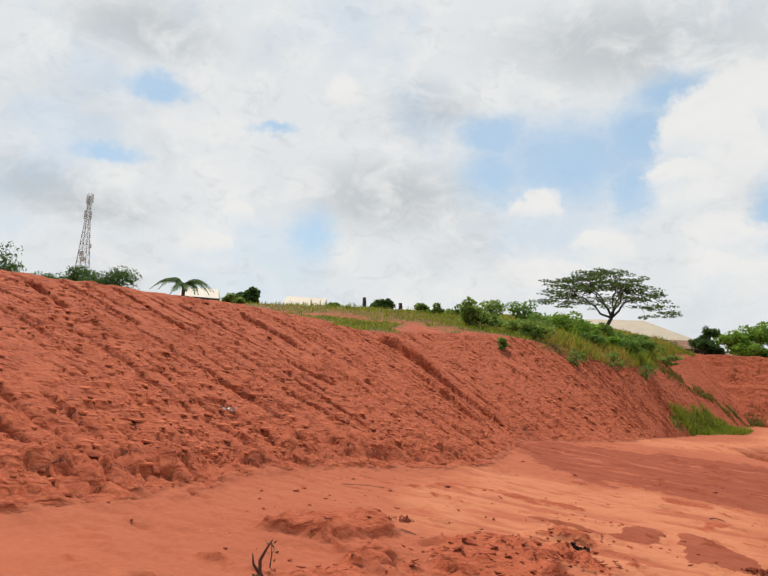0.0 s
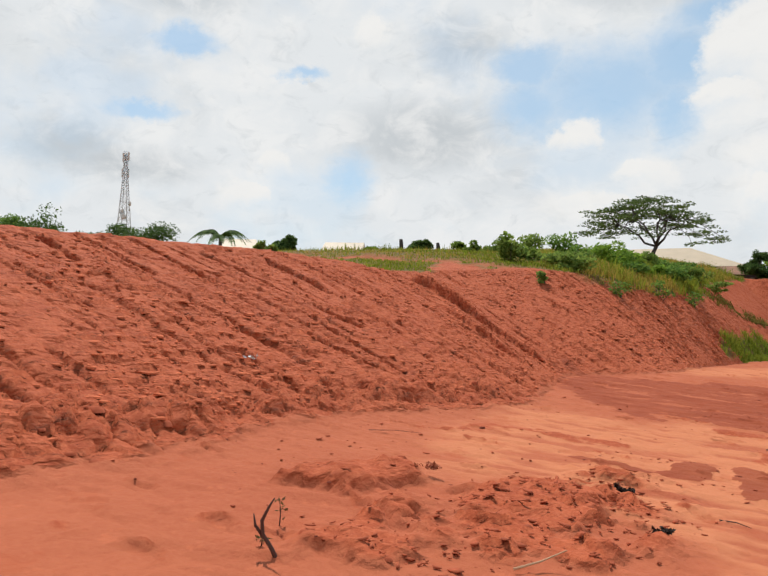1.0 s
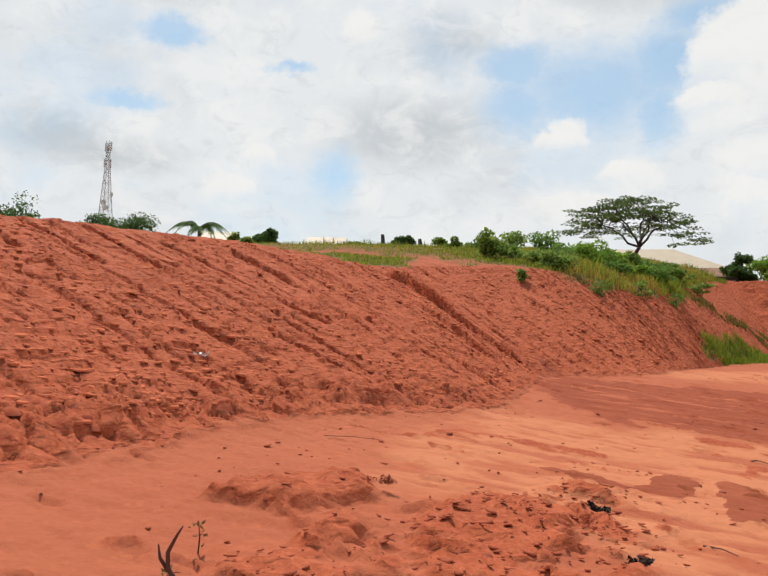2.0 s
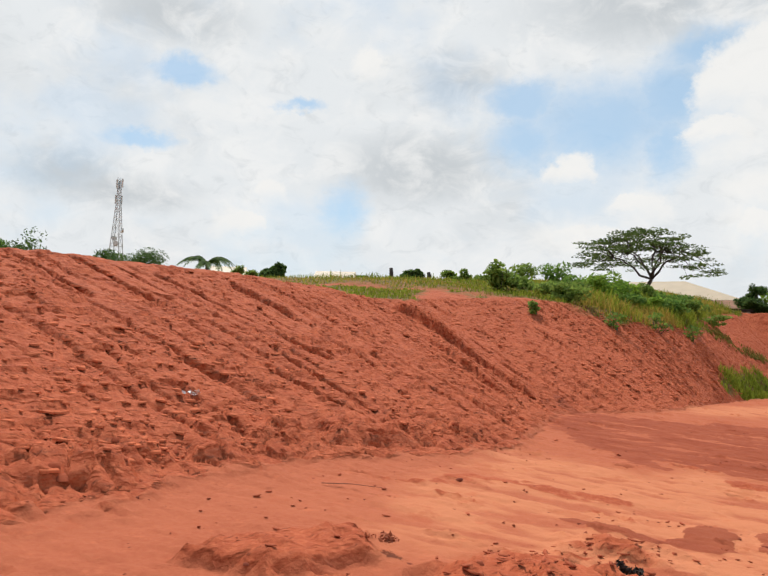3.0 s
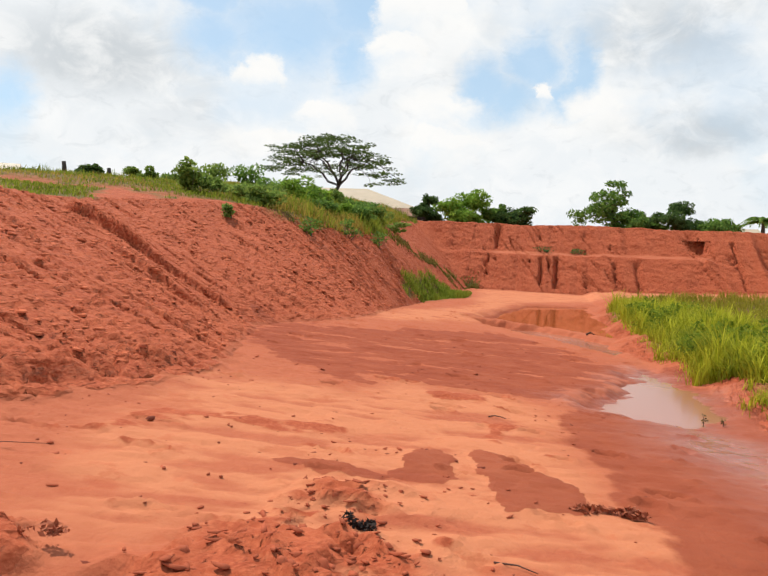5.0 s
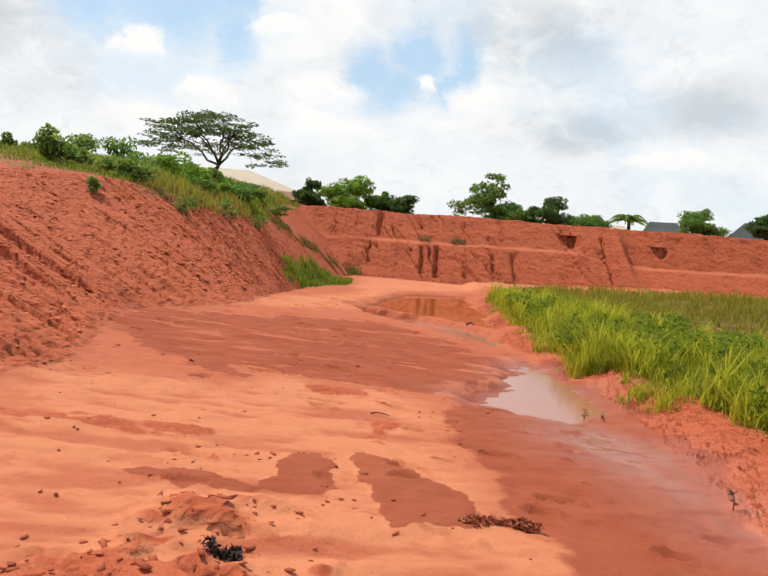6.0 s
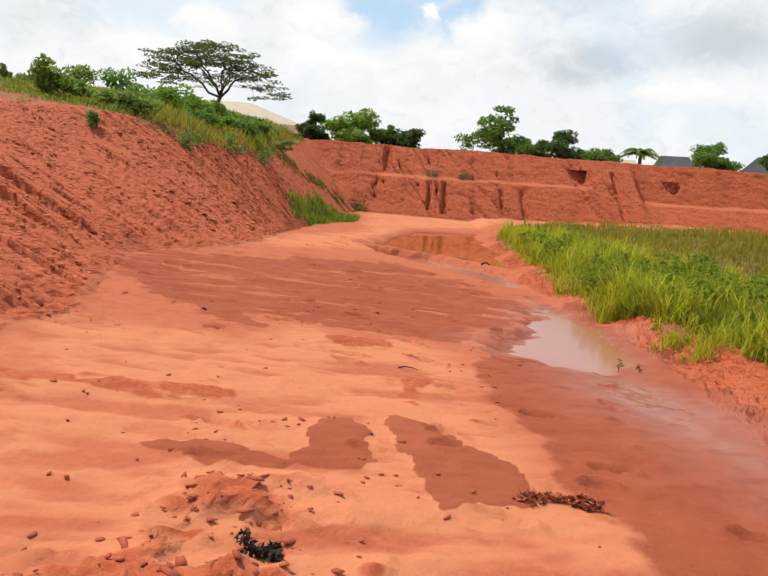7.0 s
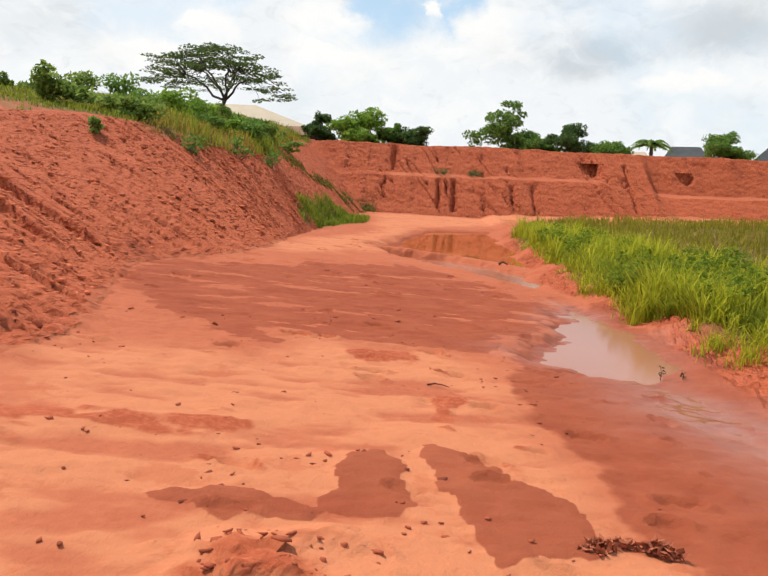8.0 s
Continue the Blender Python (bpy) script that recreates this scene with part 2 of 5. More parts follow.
def land(x, y, fine=True, dug=True):
    """Height of the ground, and masks of sand, wet and green, at plan places x, y (arrays)."""
    x, y = np.asarray(x, float), np.asarray(y, float)
    near = np.exp(-((np.maximum(np.hypot(x + 3, (y - 14) * 0.6) - 16, 0) / 14) ** 2)) if fine else 0.0
    # floor of the pit, falling towards the channel
    floor = 0.083 * np.clip(1.25 - x, 0, 7.0) - 0.0175 * (np.clip(y, -4, 11.3) - 11.3) - 0.03
    floor = floor * (1 - smooth(y, 17, 30) * 0.75)
    edge = np.interp(y, [2, 7, 9.5, 13, 15.5, 18.5, 28, 34], [2.2, 1.5, 1.75, 1.75, 1.4, 0.95, 1.15, 1.6]) + 0.12 * fbm(y * 1.1, x * 0.2, 2)
    lip = smooth(x - edge, 0.0, 0.7) * (0.20 + 0.14 * fbm(x * 1.1, y * 1.1, 3, 5, 0.6)) + smooth(x, 3, 14) * 0.25
    floor = floor + lip + 0.02 * fbm(x * 0.5, y * 0.5, 5)
    puddle = inside(PUDDLE, x, y, 0.30, 0.35, 6, 1.6)
    floor = floor * (1 - puddle) + puddle * (PUDDLE_LEVEL - 0.032 + 0.016 * fbm(x * 1.5, y * 1.5, 7) + 0.006 * fbm(x * 6, y * 6, 4))
    pond = inside(POND, x, y, 0.35, 0.3, 11, 0.8)
    floor = floor * (1 - pond) + pond * (POND_LEVEL - 0.10 + 0.05 * fbm(x * 0.7, y * 0.5, 8))
    sliver = inside(SLIVER, x, y, 0.15, 0.3, 12, 1.2)
    floor = floor * (1 - sliver) + sliver * (POND_LEVEL - 0.04 + 0.03 * fbm(x * 1.2, y * 1.2, 13))
    # left bank
    xf, xc, zc = along(FOOT, y, 1), along(CREST, y, 1), along(CREST, y, 2)
    xf = xf + 0.16 * fbm(y * 0.9, x * 0.1, 21) + 0.10 * fbm(y * 3.1, x * 0.4, 22)
    xc = xc + 0.10 * fbm(y * 0.8, x * 0.1, 23)
    zf = 0.083 * np.clip(1.25 - xf, 0, 7.0) - 0.0175 * (np.clip(y, -4, 11.3) - 11.3) - 0.03
    zf = zf * (1 - smooth(y, 17, 30) * 0.75)
    s = (xf - x) / (xf - xc)
    rise, reach = along(RISE, y, 1), along(RISE, y, 2)
    behind = np.maximum(xc - x, 0)
    top = zc + rise * (1 - np.exp(-behind / reach)) + 0.12 * fbm(x * 0.3, y * 0.3, 31) * smooth(behind, 0, 3)
    face = zf + (zc - zf) * (s + 0.05 * np.sin(np.clip(s, 0, 1) * math.pi))
    left = np.where(s < 0, -9.0, np.where(s < 1, face, top))
    on_left = smooth(s, -0.01, 0.04) * (1 - smooth(s, 0.97, 1.05))
    # far bank: two walls with a bench between, the bench lower to the right
    yb = 46.0 + 0.5 * fbm(x * 0.25, x * 0 + 3, 41) + 0.25 * fbm(x * 1.1, x * 0 + 9, 42)
    bench = 2.20 - 0.70 * smooth(x, 11.2, 12.2) + 0.06 * fbm(x * 0.5, y * 0.5, 43)
    gone = smooth(x, 8.8, 9.6) * (1 - smooth(x, 11.6, 12.4))
    u = y - yb
    u = u + (0.16 * fbm(x * 0.7, u * 1.2, 66, 4, 0.55) + 0.05 * fbm(x * 3.0, u * 4.0, 67, 3, 0.6) if fine else 0.0) * smooth(u, 0.1, 0.5)
    high = 4.16 - 0.012 * np.clip(x, -10, 30) + 0.10 * fbm(x * 0.5, y * 0.1, 44, 5, 0.6)
    stepped = np.where(u < 2.9, bench * u / 2.9, np.where(u < 3.9, bench + 0.2 * (u - 2.9), bench + 0.2 + (high - bench - 0.2) * (u - 3.9) / 2.3))
    on_bench = smooth(u, 2.85, 3.0) * (1 - smooth(u, 3.7, 4.0)) * (1 - gone) * smooth(x, -4.5, -3)
    plain = high * u / 6.0
    far = np.minimum(stepped * (1 - gone) + plain * gone, high + 0.03 * np.maximum(u - 6.2, 0))
    far = np.where(u < 0, -9.0, np.where(u > 6.2, high + 0.02 * np.clip(u - 6.2, 0, 40), far))
    on_far = smooth(u, -0.1, 0.1) * (1 - smooth(u, 6.1, 6.5)) * smooth(x, -6, -5)
    far = np.where(x > -12, far, -9.0)
    # the two banks run into each other in a rounded corner
    blend = np.clip(0.5 + 0.5 * (left - far) / 1.1, 0, 1)
    banks = np.where((s > 0) & (u > 0), far + (left - far) * blend + 0.45 * 1.1 * blend * (1 - blend), np.maximum(left, far))
    base = np.maximum(floor, banks)
    z = base.copy()
    clay = np.maximum(smooth(s, -0.01, 0.04) * (left >= floor), smooth(u, -0.1, 0.1) * (far > floor))
    if fine:
        wx, wy = x + 0.10 * fbm(x * 1.4, y * 1.4, 51), y + 0.10 * fbm(x * 1.4, y * 1.4, 52)
        # rills straight down the slope, with the broken wall on their far side
        fan = np.interp(y, [5, 8, 13], [-0.32, -0.22, 0.26])
        lane = y + fan * (x + 7) + 0.10 * fbm(x * 0.9, y * 0.9, 52) + 0.045 * fbm(x * 4.0, y * 4.0, 35, 2)
        lump = fbm((x - 0.3 * y) * 0.8, lane * 1.5, 55, 4, 0.5)
        k = lane * 1.45 + 1.1 * fbm(lane * 0.5, x * 0.12, 39, 2)
        k = k - np.floor(k)
        rill = smooth(k, 0.78, 0.94) * (1 - smooth(k, 0.96, 1.0)) * smooth(fbm(lane * 0.9, x * 0.7, 54, 4, 0.6), -0.08, 0.14)
        k = lane * 2.7 + 0.9 * fbm(lane * 1.1, x * 0.25, 37, 2)
        k = k - np.floor(k)
        rill2 = smooth(k, 0.66, 0.88) * (1 - smooth(k, 0.92, 1.0)) * smooth(fbm(lane * 1.5, x * 1.0, 36, 4, 0.6), -0.12, 0.12)
        # overlapping plates of crust, each tilted so that its lower edge stands proud
        pu, pv = wx * 9.5 + 1.6 * wy + 0.5 * fbm(x * 2, y * 2, 56, 2), wy * 3.6 + 0.4 * fbm(x * 3, y * 3, 57, 2)
        r1, a1, b1, e1 = plates_of(pu, pv, 301)
        r2, a2, b2, e2 = plates_of(pu * 1.8 + 5, pv * 1.5 + 3, 311)
        bare = smooth(fbm(wx * 0.9, wy * 0.9, 49, 3), -0.45, 0.05)
        crust = (0.25 + 0.75 * bare) * 0.050 * np.clip(a1 + 0.5, 0, 1) * (0.1 + r1 * r1) + 0.010 * np.clip(a2 + 0.5, 0, 1) * (0.3 + r2)
        chips = np.maximum(fbm(wx * 8, wy * 6, 58, 3, 0.6) - 0.05, 0)
        d = 0.05 * lump - 0.13 * rill - 0.055 * rill2 + crust + 0.015 * chips
        z = z + on_left * (left >= floor) * d * (0.3 + 0.7 * smooth(s, 0.0, 0.12)) * (0.55 + 0.45 * near)
        # the long gully and rubble along the foot
        g = y - (15.15 - 0.30 * (x + 9.6)) + 0.10 * fbm(x * 1.5, y * 0.2, 58)
        z = z + on_left * (0.13 + 0.15 * smooth(s, 0.35, 0.6)) * np.exp(-np.maximum(g, 0) / 0.7) * smooth(g, -0.02, 0.05) * smooth(s, 0.02, 0.12) * (1 - smooth(s, 0.80, 0.90))
        g2 = g + 1.25 + 0.12 * fbm(x * 1.1, y * 0.4, 60)
        z = z + on_left * 0.14 * np.exp(-np.maximum(g2, 0) / 0.6) * smooth(g2, -0.02, 0.05) * smooth(s, 0.03, 0.2) * (1 - smooth(s, 0.4, 0.6))
        berm = np.exp(-(((x - xf + 0.15) / 0.40) ** 2)) * (1 - smooth(y, 9.5, 11.5))
        clods = np.abs(fbm(wx * 2.4, wy * 2.0, 59, 3, 0.5))
        r3, a3, b3, e3 = plates_of(wx * 4.8, wy * 3.8, 321)
        z = z + berm * (0.05 + 0.15 * clods + 0.09 * r3 * smooth(e3, 0.0, 0.16) + 0.05 * fbm(wx * 6, wy * 6, 44, 3)) * near
        clay = np.maximum(clay, smooth(berm * (0.3 + clods), 0.16, 0.3))
        clay = np.maximum(clay, smooth(x - edge, -0.15, 0.25) * (1 - smooth(y, 30, 36)) * (1 - 0.6 * smooth(fbm(x * 0.8, y * 0.8, 43), 0.0, 0.3)))
        z = z + smooth(x - edge, 0, 0.3) * (1 - smooth(x - edge, 1.2, 2.0)) * 0.06 * fbm(x * 3, y * 3, 42, 4, 0.6)
        # far bank: crumbly face with cracks
        slant = x + 0.55 * u
        crack = smooth(0.05 - np.abs(fbm(slant * 0.9, u * 0.2, 61, 3)), 0, 0.05) * smooth(fbm(x * 0.35, x * 0 + 1, 63), 0.05, 0.3)
        for cx, w, lo, hi in ((-0.65, 0.12, 0.5, 2.8), (0.25, 0.15, 0.3, 2.9), (4.9, 0.17, 0.2, 2.8), (3.6, 0.09, 0.6, 2.5), (-3.4, 0.2, 4.0, 6.2), (10.6, 0.08, 0.6, 5.0)):
            crack = np.maximum(crack, np.exp(-(((x - cx + 0.12 * fbm(u * 3, u * 0 + cx, 64)) / w) ** 2)) * smooth(u, lo, lo + 0.2) * (1 - smooth(u, hi - 0.2, hi)))
        r4, a4, b4, e4 = plates_of(slant * 1.3, u * 2.4 + 0.4 * x, 331)
        crumble = 0.07 * fbm(x * 0.9, u * 1.1, 62, 5, 0.55) + 0.05 * np.abs(fbm(slant * 1.6, u * 0.5, 65, 4, 0.6)) + 0.06 * r4 * np.clip(0.5 - b4, 0, 1)
        z = z + on_far * (far > floor) * (crumble - 0.50 * crack) * (1 - 0.6 * on_bench)
        if dug:
            # two hollows dug into the upper wall
            for cx, lo, hi, r, u0 in HOLLOWS:
                pit = (np.abs(x - cx + 0.3 * (base - lo)) < r) & (u > u0) & (u < u0 + 1.5) & (z > lo)
                z = np.where(pit, np.minimum(lo + 0.55 * (hi - lo) * (np.abs(x - cx + 0.12) / r) ** 2, z), z)
    torn = 0.0
    mound = inside(MOUND, x, y, 0.07, 0.10, 71, 3.0)
    blot = np.maximum(inside(BLOT, x, y, 0.03, 0.10, 72, 5.0), inside(TRAIL, x, y, 0.03, 0.10, 73, 5.0))
    wedge = inside(WEDGE, x, y, 0.025, 0.10, 74, 5.0)
    rough = inside(ROUGH, x, y, 0.25, 0.35, 75, 2.0) * smooth(fbm(x * 2.3, y * 2.3, 76, 4), -0.25, 0.15)
    plates = np.maximum(inside(PLATES, x, y, 0.04, 0.15, 77, 4.0), inside(STAIN, x, y, 0.03, 0.15, 98, 5.0))
    plates = np.maximum(plates, inside(SCAB, x, y, 0.15, 0.5, 99, 2.5) * smooth(fbm(run_x(x, y) * 0.7, y * 3.0, 96, 4), -0.2, 0.1))
    damp = inside(DAMP, x, y, 0.13, 0.55, 78, 1.3)
    streak = fbm(x * 1.1 + y * 0.25, y * 3.2 - x * 0.7, 79, 5, 0.6)
    damp = damp * (0.15 + 0.85 * smooth(streak, -0.34, -0.22))
    damp = np.maximum(damp, inside(DAMP, x, y, 0.5, 1.1, 68, 0.9) * smooth(streak, 0.10, 0.16) * 0.6)
    mud = np.maximum(inside(MUD, x, y, 0.30, 0.35, 80, 1.5), puddle)
    green = np.maximum(inside(GRASS, x, y, 0.3, 0.5, 81, 1.0), 0)
    shaggy = 0.12 * fbm(x * 1.2, y * 1.2, 86, 4)
    green = np.maximum(green, smooth(s + shaggy, 1.02, 1.08) * smooth(y, 11, 14) * (x < 0) * np.maximum(smooth(fbm(x * 0.5, y * 0.5, 95), -0.25, -0.05), smooth(y, 19, 21)))
    green = np.maximum(green, smooth(s + shaggy, 0.80, 0.88) * smooth(y, 21, 23) * (1 - smooth(y, 33, 37)))
    green = np.maximum(green, inside(TUFTS, x, y, 0.15, 0.3, 87, 1.5))
    if fine:
        z = z + mound * (0.10 + 0.05 * fbm(x * 3, y * 3, 82) + 0.03 * fbm(x * 9, y * 9, 81, 3)) + blot * 0.018 + wedge * 0.012 + plates * 0.012
        jx, jy = x + 0.12 * fbm(x * 2.5, y * 2.5, 83, 3), y + 0.12 * fbm(x * 2.5, y * 2.5, 82, 3)
        r5, a5, b5, e5 = plates_of(jx * 3.1 + 0.4 * jy, jy * 2.3, 341)
        r6, a6, b6, e6 = plates_of(jx * 8.5, jy * 6.5, 351)
        hump = 0.5 + 0.5 * fbm(x * 1.3, y * 1.3, 80, 2)
        z = z + rough * (0.012 + 0.07 * hump * hump + 0.050 * r5 * (0.5 + np.clip(0.5 - b5, 0, 1)) + 0.020 * r6 * (r6 > 0.4) + 0.015 * fbm(x * 9, y * 9, 97, 3))
        flat = (1 - clay) * near
        # scattered shallow prints and torn flakes of crust
        r7, a7, b7, e7 = plates_of(jx * 1.6 + 0.5 * jy, jy * 2.4 - 0.3 * jx, 361)
        oval = np.sqrt((a7 * 1.1) ** 2 + (b7 * 1.3) ** 2) + 0.1 * fbm(x * 6, y * 6, 362, 2)
        prints = (r7 > 0.62) * smooth(fbm(x * 0.6, y * 0.6, 363, 2), -0.15, 0.1)
        z = z + flat * prints * (1 - puddle) * (0.022 * np.exp(-(((oval - 0.27) / 0.05) ** 2)) - 0.03 * (1 - smooth(oval, 0.16, 0.27)))
        torn = prints * np.exp(-(((oval - 0.25) / 0.07) ** 2)) * smooth(fbm(x * 5, y * 5, 364, 2), 0.0, 0.2)
        z = z + flat * (0.016 * fbm(x * 2.5, y * 2.5, 84, 5, 0.6) + 0.009 * fbm(x * 11, y * 11, 85, 3)) * (1 - puddle) * (1 - pond)
        z = z + 0.011 * flat * smooth(streak, 0.08, 0.12) + 0.007 * flat * smooth(streak, -0.2, -0.16)
    pale = np.maximum(inside(PALE, x, y, 0.5, 0.7, 88, 0.9), inside(PALE_FAR, x, y, 0.6, 0.6, 89, 0.8)) * smooth(streak, -0.5, 0.0)
    clay = clay * (1 - 0.85 * on_bench)
    sand = (1 - clay) * (1 - np.maximum.reduce([mound, 0.85 * rough, 0.8 * plates, 0.9 * damp, 0.8 * torn + 0 * x]))
    sand = sand * (1 - 0.18 * smooth(streak, 0.12, 0.3))
    gloss = np.maximum(inside(PUDDLE, x, y, 0.8, 0.5, 90, 1.2), inside(FILM, x, y, 0.8, 0.5, 94, 1.2) * 0.9)
    wet = np.maximum.reduce([0.9 * blot, 0.9 * wedge, mud, 0.85 * damp, pond * (1 - clay)])
    return z, np.clip(sand, 0, 1), np.clip(wet, 0, 1), np.clip(green, 0, 1), np.clip(pale, 0, 1), np.clip(gloss, 0, 1), np.clip(np.maximum.reduce([clay, 0.7 * rough, 0.9 * mound]), 0, 1)


def height(x, y):
    return float(land(np.array([x]), np.array([y]))[0][0])


def steps(*spans):
    """Grid lines: spans of (from, to, step)."""
    out = []
    for a, b, d in spans:
        out.append(np.linspace(a, b, max(int(round((b - a) / d)), 1), endpoint=False))
    return np.append(np.concatenate(out), spans[-1][1])


# ---------------------------------------------------------------- materials
def material(name):
    m = bpy.data.materials.new(name)
    m.use_nodes = True
    N, L = nodes_of(m.node_tree)
    out, bsdf = N.new("ShaderNodeOutputMaterial"), N.new("ShaderNodeBsdfPrincipled")
    L.new(bsdf.outputs[0], out.inputs[0])
    return m, N, L, bsdf


def tex(N, L, scale, detail=5, rough=0.55, stretch=(1, 1, 1), space="Object", dist=0.0):
    c, m, n = N.new("ShaderNodeTexCoord"), N.new("ShaderNodeMapping"), N.new("ShaderNodeTexNoise")
    m.inputs["Scale"].default_value = stretch
    n.inputs["Scale"].default_value, n.inputs["Detail"].default_value, n.inputs["Roughness"].default_value = scale, detail, rough
    n.inputs["Distortion"].default_value = dist
    L.new(c.outputs[space], m.inputs[0])
    L.new(m.outputs[0], n.inputs[0])
    return n.outputs["Fac"]


def mixed(N, L, fac, a, b, blend="MIX"):
    n = N.new("ShaderNodeMix")
    n.data_type, n.blend_type = "RGBA", blend
    for sock, v in ((n.inputs[0], fac), (n.inputs[6], a), (n.inputs[7], b)):
        if isinstance(v, tuple):
            sock.default_value = (*v, 1)
        elif isinstance(v, (int, float)):
            sock.default_value = v
        else:
            L.new(v, sock)
    return n.outputs[2]


def ranged(N, L, v, lo, hi, a=0.0, b=1.0):
    n = N.new("ShaderNodeMapRange")
    n.inputs["From Min"].default_value, n.inputs["From Max"].default_value = lo, hi
    n.inputs["To Min"].default_value, n.inputs["To Max"].default_value = a, b
    L.new(v, n.inputs["Value"])
    return n.outputs["Result"]


def bumped(N, L, bsdf, *layers):
    prev = None
    for v, strength, distance in layers:
        b = N.new("ShaderNodeBump")
        b.inputs["Strength"].default_value, b.inputs["Distance"].default_value = strength, distance
        L.new(v, b.inputs["Height"])
        if prev:
            L.new(prev, b.inputs["Normal"])
        prev = b.outputs[0]
    L.new(prev, bsdf.inputs["Normal"])


def ground_material():
    m, N, L, bsdf = material("laterite")

    def mask(name):
        a = N.new("ShaderNodeAttribute")
        a.attribute_name = name
        return a.outputs["Fac"]

    def ragged(name, lo, hi, amount, top=1.0):
        """A mask whose edge is torn by fine noise."""
        k = N.new("ShaderNodeMath")
        k.operation = "MULTIPLY_ADD"
        L.new(tex(N, L, 9.0, 7, 0.68), k.inputs[0])
        k.inputs[1].default_value = amount
        L.new(mask(name), k.inputs[2])
        return ranged(N, L, k.outputs[0], lo + amount * 0.5, hi + amount * 0.5, 0.0, top)

    big, mid, fine = tex(N, L, 0.35, 6), tex(N, L, 2.2, 6, 0.6), tex(N, L, 22, 6, 0.65)
    grit = tex(N, L, 90, 3, 0.6)
    clay = mixed(N, L, ranged(N, L, mid, 0.3, 0.7), CLAY_A, CLAY_B)
    clay = mixed(N, L, ranged(N, L, fine, 0.45, 0.75), clay, CLAY_C)
    sand = mixed(N, L, ranged(N, L, big, 0.35, 0.65), SAND_B, SAND_D)
    sand = mixed(N, L, ragged("pale", 0.05, 0.95, 0.4), sand, SAND_A)
    sand = mixed(N, L, ranged(N, L, fine, 0.35, 0.8, 0, 0.5), sand, SAND_C)
    sand = mixed(N, L, ranged(N, L, tex(N, L, 1.7, 8, 0.68), 0.58, 0.62, 0, 0.4), sand, CLAY_B)
    sand = mixed(N, L, ranged(N, L, tex(N, L, 5.5, 6, 0.65), 0.60, 0.66, 0, 0.5), sand, CLAY_C)
    colour = mixed(N, L, ragged("sand", 0.28, 0.62, 0.35), clay, sand)
    damp = mixed(N, L, ranged(N, L, mid, 0.3, 0.7), WET_A, WET_B)
    colour = mixed(N, L, ragged("wet", 0.32, 0.50, 0.40, 0.9), colour, damp)
    turf = mixed(N, L, ranged(N, L, mid, 0.35, 0.65), (0.11, 0.10, 0.022), (0.25, 0.12, 0.045))
    colour = mixed(N, L, mask("green"), colour, turf)
    L.new(colour, bsdf.inputs["Base Color"])
    L.new(ranged(N, L, mask("gloss"), 0.0, 1.0, 0.85, 0.13), bsdf.inputs["Roughness"])
    L.new(ranged(N, L, mask("gloss"), 0.0, 1.0, 0.12, 0.55), bsdf.inputs["Specular IOR Level"])
    def flakes(scale, turns, down):
        """Overlapping broken edges drawn out across the slope."""
        c, sep = N.new("ShaderNodeTexCoord"), N.new("ShaderNodeVectorMath")
        sep.operation = "DOT_PRODUCT"
        sep.inputs[1].default_value = (down, 0.0, 0.0)
        turn = N.new("ShaderNodeMapping")
        turn.vector_type = "TEXTURE"
        turn.inputs["Rotation"].default_value = (0, 0, radians(-17))
        turn.inputs["Scale"].default_value = (1.0, 2.6, 1.3)
        n = N.new("ShaderNodeTexNoise")
        n.inputs["Scale"].default_value, n.inputs["Detail"].default_value = scale, 3
        L.new(c.outputs["Object"], sep.inputs[0])
        L.new(c.outputs["Object"], turn.inputs[0])
        L.new(turn.outputs[0], n.inputs[0])
        b, f, k = (N.new("ShaderNodeMath") for _ in range(3))
        b.operation, f.operation, k.operation = "MULTIPLY_ADD", "FRACT", "MULTIPLY"
        b.inputs[1].default_value = turns
        L.new(n.outputs["Fac"], b.inputs[0])
        L.new(sep.outputs["Value"], b.inputs[2])
        L.new(b.outputs[0], f.inputs[0])
        L.new(f.outputs[0], k.inputs[0])
        L.new(mask("face"), k.inputs[1])
        return k.outputs[0]

    def dry(v):
        """Relief that fades out under a film of water."""
        k = N.new("ShaderNodeMath")
        k.operation = "MULTIPLY"
        L.new(v, k.inputs[0])
        L.new(ranged(N, L, mask("gloss"), 0.1, 0.8, 1.0, 0.04), k.inputs[1])
        return k.outputs[0]

    mid, fine, grit = dry(mid), dry(fine), dry(grit)
    bumped(N, L, bsdf, (mid, 0.22, 0.07), (flakes(5.0, 3.0, 4.5), 0.85, 0.08), (flakes(12.0, 3.0, 10.0), 0.7, 0.035), (fine, 0.55, 0.025), (grit, 0.35, 0.008))
    return m


CLAY_A, CLAY_B, CLAY_C = (0.34, 0.066, 0.026), (0.43, 0.098, 0.040), (0.53, 0.140, 0.062)
SAND_A, SAND_B, SAND_C, SAND_D = (0.57, 0.196, 0.090), (0.39, 0.093, 0.042), (0.53, 0.160, 0.075), (0.44, 0.116, 0.053)
WET_A, WET_B = (0.27, 0.054, 0.023), (0.34, 0.080, 0.035)
GROUND = ground_material()


